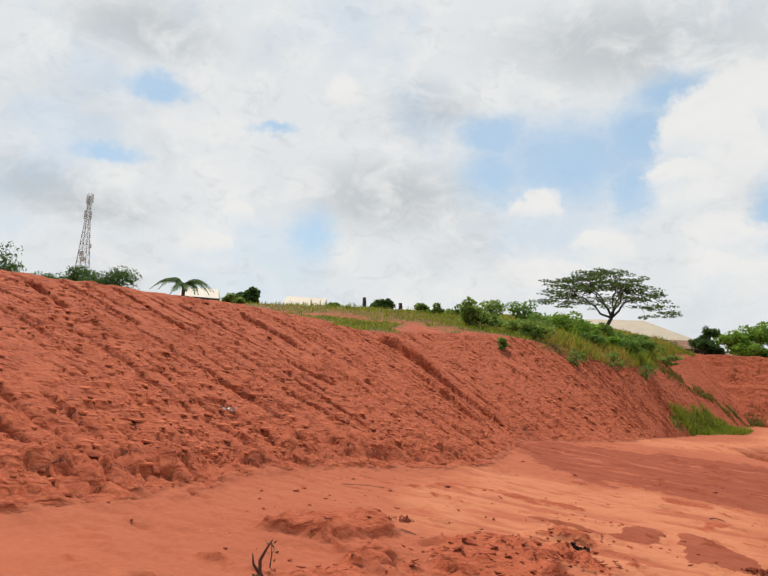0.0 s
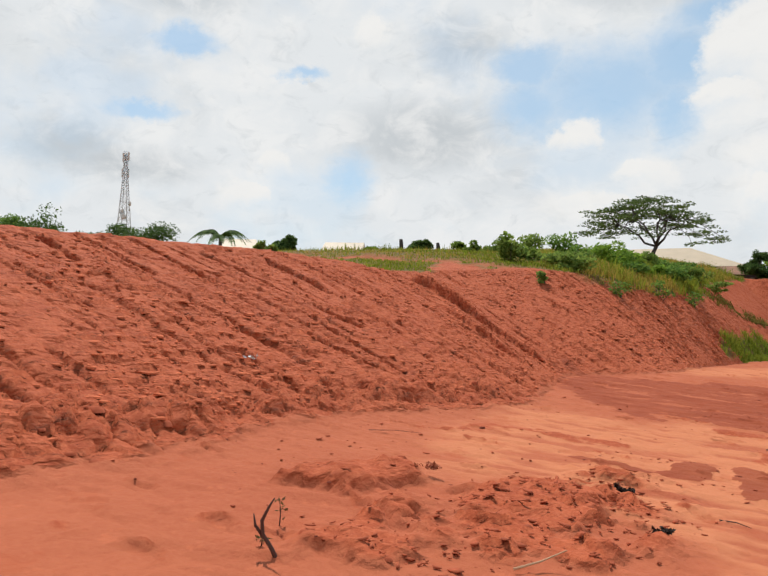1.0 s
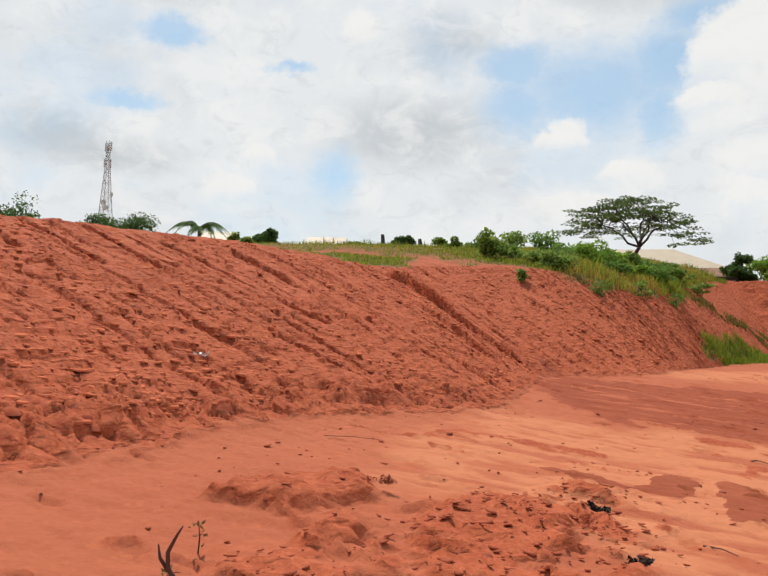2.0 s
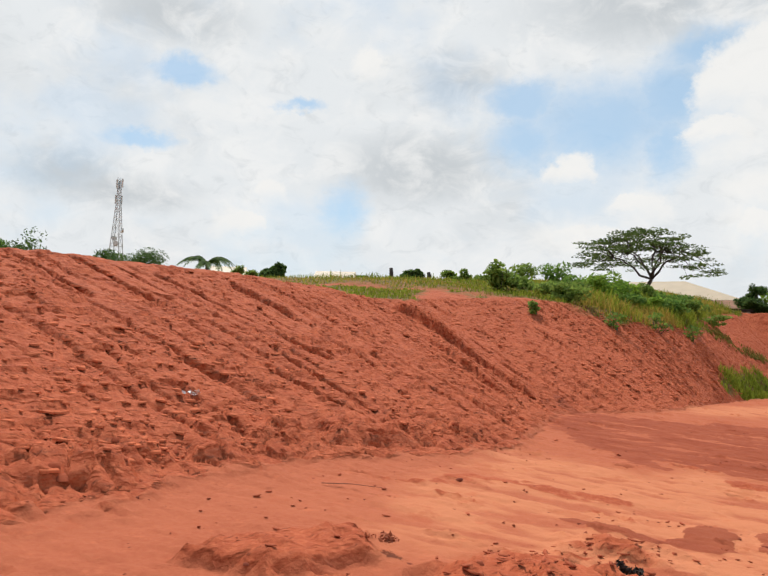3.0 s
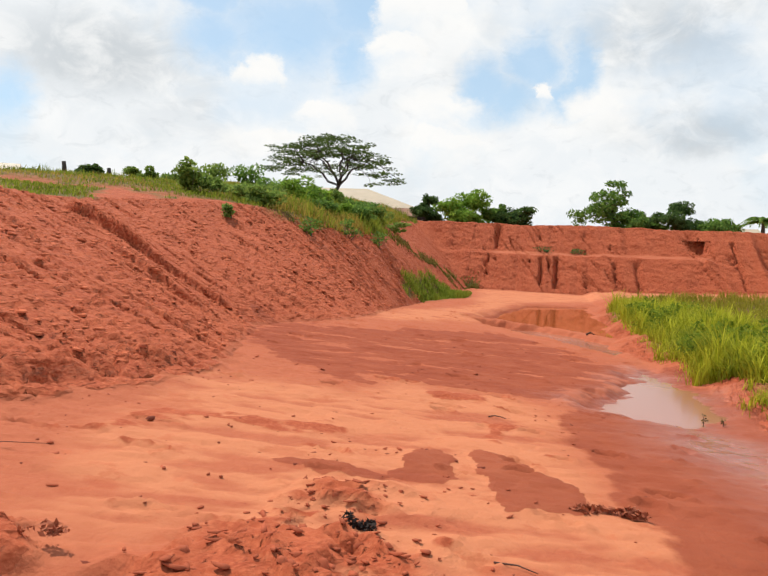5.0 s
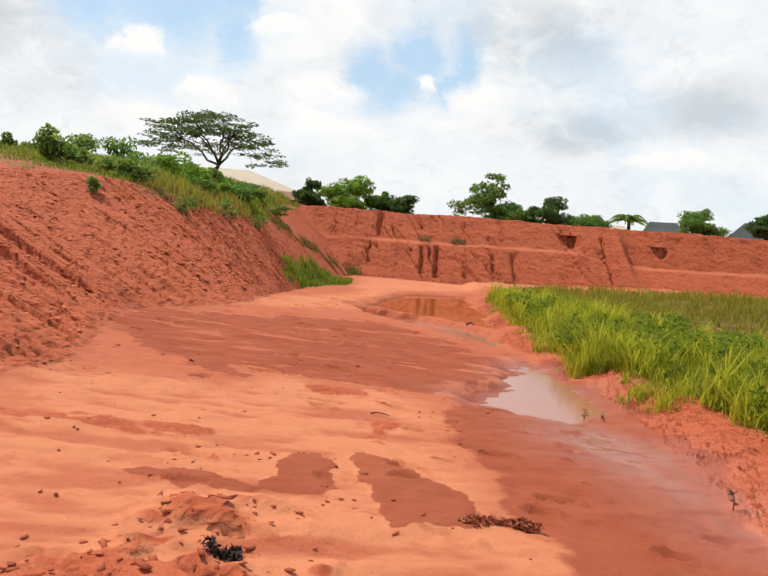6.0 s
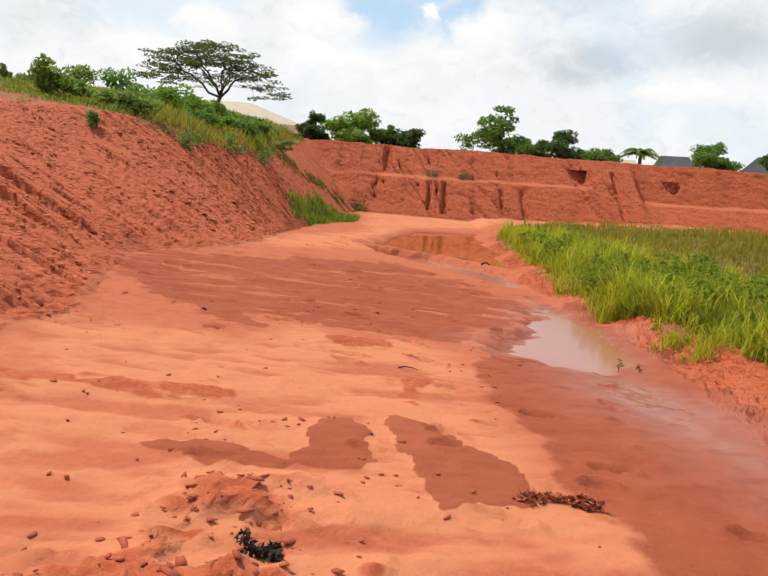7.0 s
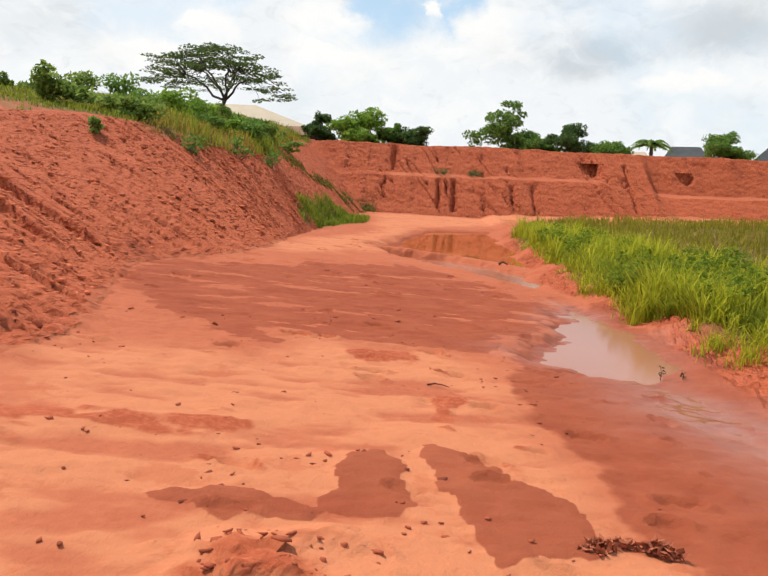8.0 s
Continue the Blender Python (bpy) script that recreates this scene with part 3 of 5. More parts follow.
def water_material(name, colour, ior=1.33, rough=0.04):
    m, N, L, bsdf = material(name)
    bsdf.inputs["Base Color"].default_value = (*colour, 1)
    bsdf.inputs["Roughness"].default_value = rough
    bsdf.inputs["IOR"].default_value = ior
    bumped(N, L, bsdf, (tex(N, L, 3.0, 3), 0.02, 0.02))
    return m


# ---------------------------------------------------------------- ground
def sheet(name, xs, ys, mat):
    X, Y = np.meshgrid(xs, ys)
    z, sand, wet, green, pale, gloss, face = land(X.ravel(), Y.ravel())
    nx, ny = len(xs), len(ys)
    me = bpy.data.meshes.new(name)
    co = np.stack([X.ravel(), Y.ravel(), z], 1).astype(np.float32)
    i = (np.arange(ny - 1)[:, None] * nx + np.arange(nx - 1)[None]).ravel()
    quads = np.stack([i, i + 1, i + nx + 1, i + nx], 1).astype(np.int32)
    me.vertices.add(len(co))
    me.vertices.foreach_set("co", co.ravel())
    me.loops.add(quads.size)
    me.loops.foreach_set("vertex_index", quads.ravel())
    me.polygons.add(len(quads))
    me.polygons.foreach_set("loop_start", np.arange(0, quads.size, 4, dtype=np.int32))
    me.update(calc_edges=True)
    for key, v in (("sand", sand), ("wet", wet), ("green", green), ("pale", pale), ("gloss", gloss), ("face", face)):
        me.attributes.new(key, "FLOAT", "POINT").data.foreach_set("value", v.astype(np.float32))
    me.materials.append(mat)
    me.polygons.foreach_set("use_smooth", np.ones(len(quads), bool))
    return new(name, me)


GX = steps((-900, -60, 60), (-60, -24, 3), (-24, -11.5, 0.25), (-11.5, -4.2, 0.026), (-4.2, 2.6, 0.034), (2.6, 24, 0.12), (24, 60, 1.5), (60, 900, 60))
GY = steps((-900, -60, 60), (-60, -2, 2), (-2, 2.5, 0.12), (2.5, 16, 0.03), (16, 26, 0.045), (26, 36, 0.08), (36, 45.5, 0.2), (45.5, 53.2, 0.06), (53.2, 80, 1.0), (80, 900, 60))
ground = tagged(sheet("ground", GX, GY, GROUND), "eroded red laterite pit floor, banks and plateau", "ground", kind="structure")


def pool(name, poly, level, mat, label):
    bm = bmesh.new()
    n = len(poly)
    cx, cy = sum(p[0] for p in poly) / n, sum(p[1] for p in poly) / n
    ring = [bm.verts.new((cx + (px - cx) * 1.25, cy + (py - cy) * 1.12, level)) for px, py in poly]
    if sum(a.co.x * b.co.y - b.co.x * a.co.y for a, b in zip(ring, ring[1:] + ring[:1])) < 0:
        ring.reverse()
    bm.faces.new(ring)
    me = bpy.data.meshes.new(name)
    bm.to_mesh(me)
    me.materials.append(mat)
    return tagged(new(name, me), label, "water", kind="structure")




def roof_of_hollow(cx, lo, hi, r, u0):
    """The earth left standing over a hollow."""
    xs, ys = np.linspace(cx - r - 0.26, cx + r + 0.06, 14), np.linspace(46.0 + u0 - 0.6, 46.0 + u0 + 2.6, 28)
    X, Y = np.meshgrid(xs, ys)
    top = np.maximum(land(X.ravel(), Y.ravel(), True, False)[0] + 0.004, hi)
    n, w = X.size, len(xs)
    v = np.concatenate([np.stack([X.ravel(), Y.ravel(), top], 1), np.stack([X.ravel(), Y.ravel(), hi - 0.95 * (hi - lo) * np.clip(np.abs(X.ravel() - cx + 0.12) / r, 0, 1.05) ** 2.4], 1)])
    quads = []
    for j in range(len(ys) - 1):
        for i in range(w - 1):
            a = j * w + i
            if top[[a, a + 1, a + w, a + w + 1]].max() > hi + 0.01:
                quads += [(a, a + 1, a + w + 1, a + w), (n + a, n + a + w, n + a + w + 1, n + a + 1)]
    me = bpy.data.meshes.new("overhang")
    me.from_pydata([tuple(p) for p in v], [], quads)
    me.attributes.new("face", "FLOAT", "POINT").data.foreach_set("value", np.ones(len(v), np.float32))
    me.materials.append(GROUND)
    ob = new("overhang", me)
    ob.parent = ground
    return ob


for cx, lo, hi, r, u0 in HOLLOWS:
    roof_of_hollow(cx, lo, hi, r, u0)

WATER = water_material("muddy_water", (0.42, 0.105, 0.030), 1.33, 0.03)
FILM_WATER = water_material("thin_muddy_water", (0.37, 0.140, 0.085), 1.27, 0.11)
pool("water_pond", POND, POND_LEVEL, WATER, "still muddy orange rainwater pond")
pool("water_sliver", SLIVER, POND_LEVEL + 0.012, FILM_WATER, "thin grey sheet of rainwater before the pond")
pool("water_puddle", PUDDLE, PUDDLE_LEVEL, FILM_WATER, "shallow muddy rain puddle in the channel")


# ---------------------------------------------------------------- building helpers
def part(name, bm, mat, parent=None, label=""):
    """Links a bmesh as one mesh object, under a thing if there is one."""
    me = bpy.data.meshes.new(name)
    bm.to_mesh(me)
    bm.free()
    me.materials.append(mat)
    ob = new(name, me)
    if parent:
        ob.parent = parent
    if label:
        ob["label"] = label
    return ob


def tube(bm, points, radii, sides=7):
    """A tapered tube along points, closed at both ends."""
    rings, prev = [], None
    for k, p in enumerate(points):
        a, b = Vector(points[max(k - 1, 0)]), Vector(points[min(k + 1, len(points) - 1)])
        d = (b - a).normalized()
        side = d.orthogonal().normalized() if prev is None else (prev - d * prev.dot(d)).normalized()
        prev, up = side, d.cross(side)
        rings.append([bm.verts.new(Vector(p) + (side * math.cos(2 * math.pi * j / sides) + up * math.sin(2 * math.pi * j / sides)) * radii[k]) for j in range(sides)])
    for r0, r1 in zip(rings, rings[1:]):
        for j in range(sides):
            f = bm.faces.new((r0[j], r0[(j + 1) % sides], r1[(j + 1) % sides], r1[j]))
            f.smooth = True
    bm.faces.new(rings[0][::-1])
    bm.faces.new(rings[-1])


def box(bm, x0, x1, y0, y1, z0, z1, bevel=0.0):
    m = Matrix.Translation(((x0 + x1) / 2, (y0 + y1) / 2, (z0 + z1) / 2)) @ Matrix.Diagonal((x1 - x0, y1 - y0, z1 - z0, 1))
    made = bmesh.ops.create_cube(bm, size=1, matrix=m)
    if bevel:
        edges = {e for v in made["verts"] for e in v.link_edges}
        bmesh.ops.bevel(bm, geom=list(edges), offset=bevel, segments=2, affect="EDGES")


def thing(name, x, y, z, label, category, group="", turn=0.0):
    ob = new(name)
    ob.matrix_world = pose(x, y, z, 0, 0, turn)
    ob.empty_display_size = 0.2
    return tagged(ob, label, category, group)


def spot(azimuth, distance, eye=(0.33, 0.07)):
    a = radians(azimuth)
    return eye[0] + distance * math.sin(a), eye[1] + distance * math.cos(a)


END = (-1.14, 3.53)


# ---------------------------------------------------------------- plant materials
def leaf_material(name, dark, light, spread=0.5, through=0.35):
    m = bpy.data.materials.new(name)
    m.use_nodes = True
    N, L = nodes_of(m.node_tree)
    out, bsdf, glow, add = (N.new(k) for k in ("ShaderNodeOutputMaterial", "ShaderNodeBsdfPrincipled", "ShaderNodeBsdfTranslucent", "ShaderNodeMixShader"))
    geo = N.new("ShaderNodeNewGeometry")
    colour = mixed(N, L, geo.outputs["Random Per Island"], dark, light)
    colour = mixed(N, L, ranged(N, L, tex(N, L, 0.8, 3), 0.3, 0.7, 0, spread), colour, tuple(c * 0.6 for c in dark))
    L.new(colour, bsdf.inputs["Base Color"])
    L.new(colour, glow.inputs["Color"])
    bsdf.inputs["Roughness"].default_value = 0.75
    bsdf.inputs["Specular IOR Level"].default_value = 0.1
    add.inputs[0].default_value = through
    L.new(bsdf.outputs[0], add.inputs[1])
    L.new(glow.outputs[0], add.inputs[2])
    L.new(add.outputs[0], out.inputs[0])
    return m


def bark_material(name, a, b):
    m, N, L, bsdf = material(name)
    L.new(mixed(N, L, tex(N, L, 6, 5, 0.6, (1, 1, 0.25)), a, b), bsdf.inputs["Base Color"])
    bsdf.inputs["Roughness"].default_value = 0.9
    bumped(N, L, bsdf, (tex(N, L, 14, 5, 0.6, (1, 1, 0.2)), 0.6, 0.03))
    return m


def plain_material(name, colour, rough=0.7, metal=0.0, vary=0.25, scale=4.0):
    m, N, L, bsdf = material(name)
    L.new(mixed(N, L, ranged(N, L, tex(N, L, scale, 6, 0.6), 0.3, 0.7, 0, 1), tuple(c * (1 - vary) for c in colour), tuple(min(c * (1 + vary), 1) for c in colour)), bsdf.inputs["Base Color"])
    bsdf.inputs["Roughness"].default_value, bsdf.inputs["Metallic"].default_value = rough, metal
    bsdf.inputs["Specular IOR Level"].default_value = 0.12 if rough > 0.65 else 0.5
    bumped(N, L, bsdf, (tex(N, L, scale * 8, 4), 0.2, 0.01))
    return m


LEAF_UMBRELLA = leaf_material("leaf_umbrella", (0.06, 0.10, 0.03), (0.17, 0.23, 0.06), 0.3, 0.4)
LEAF_DARK = leaf_material("leaf_dark", (0.05, 0.10, 0.03), (0.15, 0.23, 0.06), 0.3, 0.45)
LEAF_MID = leaf_material("leaf_mid", (0.09, 0.18, 0.035), (0.25, 0.38, 0.075), 0.3, 0.5)
LEAF_BRIGHT = leaf_material("leaf_bright", (0.14, 0.26, 0.035), (0.32, 0.46, 0.065), 0.3, 0.5)
LEAF_SHRUB = leaf_material("leaf_shrub", (0.13, 0.21, 0.040), (0.29, 0.37, 0.08), 0.2, 0.55)
LEAF_DRY = leaf_material("leaf_dry", (0.10, 0.07, 0.03), (0.22, 0.15, 0.06))
BLADE = leaf_material("grass_blade", (0.25, 0.28, 0.013), (0.58, 0.54, 0.05), 0.15, 0.55)
BLADE_DEEP = leaf_material("deep_green_blade", (0.17, 0.21, 0.014), (0.38, 0.38, 0.035), 0.2, 0.5)
BLADE_FIELD = leaf_material("field_blade", (0.19, 0.18, 0.016), (0.36, 0.29, 0.042), 0.2, 0.5)
BLADE_OLIVE = leaf_material("olive_blade", (0.12, 0.11, 0.022), (0.26, 0.20, 0.05), 0.2, 0.4)
BLADE_GREEN = leaf_material("green_blade", (0.13, 0.18, 0.016), (0.30, 0.33, 0.04), 0.2, 0.5)
LEAF_WEED = leaf_material("leaf_weed", (0.10, 0.16, 0.014), (0.28, 0.35, 0.035), 0.2, 0.55)
BLADE_DRY = leaf_material("grass_straw", (0.30, 0.23, 0.035), (0.48, 0.33, 0.08), 0.2, 0.5)
BARK = bark_material("bark", (0.06, 0.045, 0.035), (0.14, 0.11, 0.09))
BARK_DARK = bark_material("bark_dark", (0.03, 0.024, 0.02), (0.08, 0.06, 0.05))
CLOD = plain_material("clod_earth", (0.36, 0.085, 0.040), 0.95, 0, 0.3, 6)
CRUST = plain_material("slope_crust", (0.52, 0.132, 0.058), 0.95, 0, 0.22, 2.5)
CLOD_DARK = plain_material("clod_damp_earth", (0.20, 0.045, 0.024), 0.9, 0, 0.3, 6)


# ---------------------------------------------------------------- leaves, blades, clods in bulk
def leaf_cloud(centres, radii, count, size, rng, flat=1.0, drop=0.0):
    """Many small folded leaves about ellipsoid clumps. Gives verts and faces."""
    centres, radii = np.array(centres, float), np.array(radii, float)
    which = rng.choice(len(centres), count, p=(radii.prod(1) ** 0.67) / (radii.prod(1) ** 0.67).sum())
    d = rng.normal(size=(count, 3))
    d /= np.linalg.norm(d, axis=1)[:, None]
    r = rng.uniform(0.35, 1.05, count) ** 0.6
    p = centres[which] + d * r[:, None] * radii[which]
    a = rng.normal(size=(count, 3))
    a[:, 2] = a[:, 2] * flat - drop
    a /= np.linalg.norm(a, axis=1)[:, None]
    b = np.cross(a, rng.normal(size=(count, 3)) * (0.6, 0.6, 1.0) + (0, 0, 0.8))
    b /= np.linalg.norm(b, axis=1)[:, None] + 1e-9
    n = np.cross(a, b)
    s = size * rng.uniform(0.6, 1.4, (count, 1))
    quad = np.stack([p - a * s, p + b * s * 0.45 + n * s * 0.12, p + a * s, p - b * s * 0.45 + n * s * 0.12], 1)
    i = np.arange(count) * 4
    faces = np.concatenate([np.stack([i, i + 1, i + 2], 1), np.stack([i, i + 2, i + 3], 1)])
    return quad.reshape(-1, 3), faces


def bulk(name, verts, faces, mat, parent=None, label="", smooth_faces=False):
    """A mesh from triangles in numpy arrays."""
    me = bpy.data.meshes.new(name)
    faces = np.asarray(faces, np.int32)
    me.vertices.add(len(verts))
    me.vertices.foreach_set("co", np.asarray(verts, np.float32).ravel())
    me.loops.add(faces.size)
    me.loops.foreach_set("vertex_index", faces.ravel())
    me.polygons.add(len(faces))
    me.polygons.foreach_set("loop_start", np.arange(0, faces.size, faces.shape[1], dtype=np.int32))
    if smooth_faces:
        me.polygons.foreach_set("use_smooth", np.ones(len(faces), bool))
    me.update(calc_edges=True)
    me.materials.append(mat)
    ob = new(name, me)
    if parent:
        ob.parent = parent
    if label:
        ob["label"] = label
    return ob


def blades(x, y, z, h, w, rng, lean=0.35):
    """Curved tapering grass blades at plan places."""
    n = len(x)
    t = rng.uniform(0, 2 * math.pi, n)
    dx, dy = np.cos(t), np.sin(t)
    bend = h * lean * rng.uniform(0.2, 1.6, n)
    rows = []
    for k, width in ((0.0, 1.0), (0.45, 0.8), (0.8, 0.45)):
        off = bend * k * k
        for s in (-1, 1):
            rows.append(np.stack([x + dx * off - dy * w * width * s, y + dy * off + dx * w * width * s, z + h * (k - 0.15 * k * k * lean) - 0.03 * (k == 0)], 1))
    rows.append(np.stack([x + dx * bend, y + dy * bend, z + h * (1 - 0.25 * lean)], 1))
    v = np.stack(rows, 1).reshape(-1, 3)
    i = np.arange(n)[:, None] * 7
    tri = np.array([[0, 1, 3], [0, 3, 2], [2, 3, 5], [2, 5, 4], [4, 5, 6]])
    return v, (i[:, :, None] + tri[None]).reshape(-1, 3)


def clods(x, y, z, size, rng):
    """Rough rounded lumps of earth, sunk a little into the ground."""
    n = len(x)
    base = [[0, 0, 0.62]] + [[math.cos(a) * 0.72, math.sin(a) * 0.72, 0.45] for a in (0, 1.26, 2.51, 3.77, 5.03)] + [[math.cos(a), math.sin(a), -0.7] for a in (0.63, 1.88, 3.14, 4.4, 5.65)]
    base = np.array(base)
    tri = [[0, 1 + k, 1 + (k + 1) % 5] for k in range(5)] + [[1 + k, 6 + k, 1 + (k + 1) % 5] for k in range(5)] + [[6 + k, 6 + (k + 1) % 5, 1 + (k + 1) % 5] for k in range(5)]
    tri = np.array(tri)
    v = base[None] * rng.uniform(0.7, 1.25, (n, 11, 1)) * size[:, None, None] * np.stack([rng.uniform(0.7, 1.4, n), rng.uniform(0.7, 1.4, n), rng.uniform(0.35, 0.75, n)], 1)[:, None]
    t = rng.uniform(0, 2 * math.pi, n)
    c, s = np.cos(t)[:, None], np.sin(t)[:, None]
    v = np.stack([v[..., 0] * c - v[..., 1] * s, v[..., 0] * s + v[..., 1] * c, v[..., 2] - 0.32 * size[:, None]], -1)
    v += np.stack([x, y, z], 1)[:, None]
    return v.reshape(-1, 3), (np.arange(n)[:, None, None] * 11 + tri[None]).reshape(-1, 3)


# ---------------------------------------------------------------- trees
def limb_path(a, b, sag, rng, n=5):
    a, b = Vector(a), Vector(b)
    out = []
    for k in range(n + 1):
        f = k / n
        p = a.lerp(b, f)
        p.z += sag * math.sin(math.pi * f)
        if 0 < k < n:
            p += Vector(rng.normal(size=3) * 0.04 * (b - a).length)
        out.append(p)
    return out


def umbrella_tree(x, y, z, wide, tall, seed):
    """A wide flat-topped shade tree: leaning trunk, fanned limbs, layered pads of leaves."""
    rng = np.random.default_rng(seed)
    t = thing("umbrella_tree", x, y, z, "wide flat-topped shade tree with dark layered crown", "tree")
    R = wide / 2
    bm = bmesh.new()
    fork = Vector((0.03 * wide, 0, tall * 0.20))
    tube(bm, [(-0.01 * wide, 0, -0.5), (0.0, 0, tall * 0.07), (0.015 * wide, 0, tall * 0.14), fork], [0.019 * wide, 0.015 * wide, 0.013 * wide, 0.012 * wide], 9)
    part("trunk", bm, BARK_DARK, t)
    # a few strong limbs fan out low down and carry the rest
    mains = []
    for a, q, h in ((0.2, 0.42, 0.62), (1.4, 0.35, 0.66), (2.5, 0.40, 0.66), (3.3, 0.45, 0.55), (4.4, 0.36, 0.68), (5.5, 0.42, 0.6), (0.9, 0.12, 0.7)):
        end = Vector((R * q * math.cos(a), R * q * math.sin(a), tall * h))
        bm = bmesh.new()
        path = limb_path(fork, end, tall * 0.03, rng)
        tube(bm, path, [0.0085 * wide * (1 - 0.5 * f / 5) for f in range(6)], 7)
        part("limb", bm, BARK_DARK, t)
        mains.append(end)
    centres, radii = [], []
    pads = []
    for k in range(30):
        pads.append((2 * math.pi * k / 30 + rng.uniform(-0.15, 0.15), (0.97, 0.70, 0.84)[k % 3] * rng.uniform(0.92, 1.03), 0.0))
    pads += [(rng.uniform(0, 6.28), math.sqrt(rng.uniform(0.0, 0.5)), 0.0) for _ in range(34)]
    pads += [(rng.uniform(0, 6.28), rng.uniform(0.35, 0.8), -rng.uniform(0.10, 0.22)) for _ in range(20)]
    for a, q, under in pads:
        fall = 0.70 if math.cos(a) > 0 else 0.56
        end = Vector((-0.02 * wide + R * q * math.cos(a), R * q * math.sin(a) * 0.9, tall * (0.96 - fall * q ** 2.2 + under + rng.uniform(-0.05, 0.02))))
        start = min(mains, key=lambda m: (m - end).length)
        bm = bmesh.new()
        path = limb_path(start, end, tall * 0.02, rng)
        tube(bm, path, [0.0036 * wide * (1 - 0.8 * f / 5) for f in range(6)], 5)
        part("limb", bm, BARK_DARK, t)
        for _ in range(4):
            centres.append(end + Vector((rng.normal() * R * 0.11, rng.normal() * R * 0.11, rng.uniform(-0.035, 0.03) * tall)))
            radii.append((R * rng.uniform(0.07, 0.13), R * rng.uniform(0.07, 0.13), tall * rng.uniform(0.014, 0.030)))
    v, f = leaf_cloud(centres, radii, 11500, 0.0092 * wide, rng, 0.3)
    bulk("crown", v, f, LEAF_UMBRELLA, t)
    return t


def round_tree(name, x, y, z, wide, tall, seed, leaf, label, count=4500, leaf_size=0.16, low=0.25, gaps=0.0):
    """A broad-leaved tree: trunk, limbs, and a crown of many clumps with an uneven outline."""
    rng = np.random.default_rng(seed)
    t = thing(name, x, y, z, label, "tree")
    bm = bmesh.new()
    top = Vector((rng.uniform(-0.05, 0.05) * wide, 0, tall * 0.55))
    tube(bm, limb_path((0, 0, -0.4), top, 0, rng, 4), [0.045 * wide, 0.036 * wide, 0.03 * wide, 0.025 * wide, 0.018 * wide], 8)
    part("trunk", bm, BARK, t)
    centres, radii = [], []
    lobes = 9 + int(wide)
    for k in range(lobes):
        a, h = 2 * math.pi * k * 0.618 + rng.uniform(-0.4, 0.4), low + (0.84 - low) * ((k * 0.37 + rng.uniform(0, 0.3)) % 1.0)
        w = (0.55 + 0.45 * math.sin(math.pi * min(max((h + 0.15) / 1.1, 0), 1))) * rng.uniform(0.45, 1.0)
        c = Vector((wide * 0.36 * w * math.cos(a), wide * 0.36 * w * math.sin(a), tall * h))
        bm = bmesh.new()
        tube(bm, limb_path(top * min(1.0, 0.25 + 0.8 * h), c, 0, rng, 3), [0.016 * wide, 0.012 * wide, 0.008 * wide, 0.003 * wide], 6)
        part("limb", bm, BARK, t)
        r = wide * rng.uniform(0.13, 0.22)
        for _ in range(11):
            d = Vector(rng.normal(size=3)).normalized()
            centres.append(c + Vector((d.x * r, d.y * r, d.z * r * 0.75)) * rng.uniform(0.5, 1.1))
            q = r * rng.uniform(0.40, 0.72) * (1 - 0.35 * gaps)
            radii.append((q, q, q * rng.uniform(0.5, 0.8)))
    v, f = leaf_cloud(centres, radii, count, leaf_size, rng, 0.8, 0.15)
    bulk("crown", v, f, leaf, t)
    return t


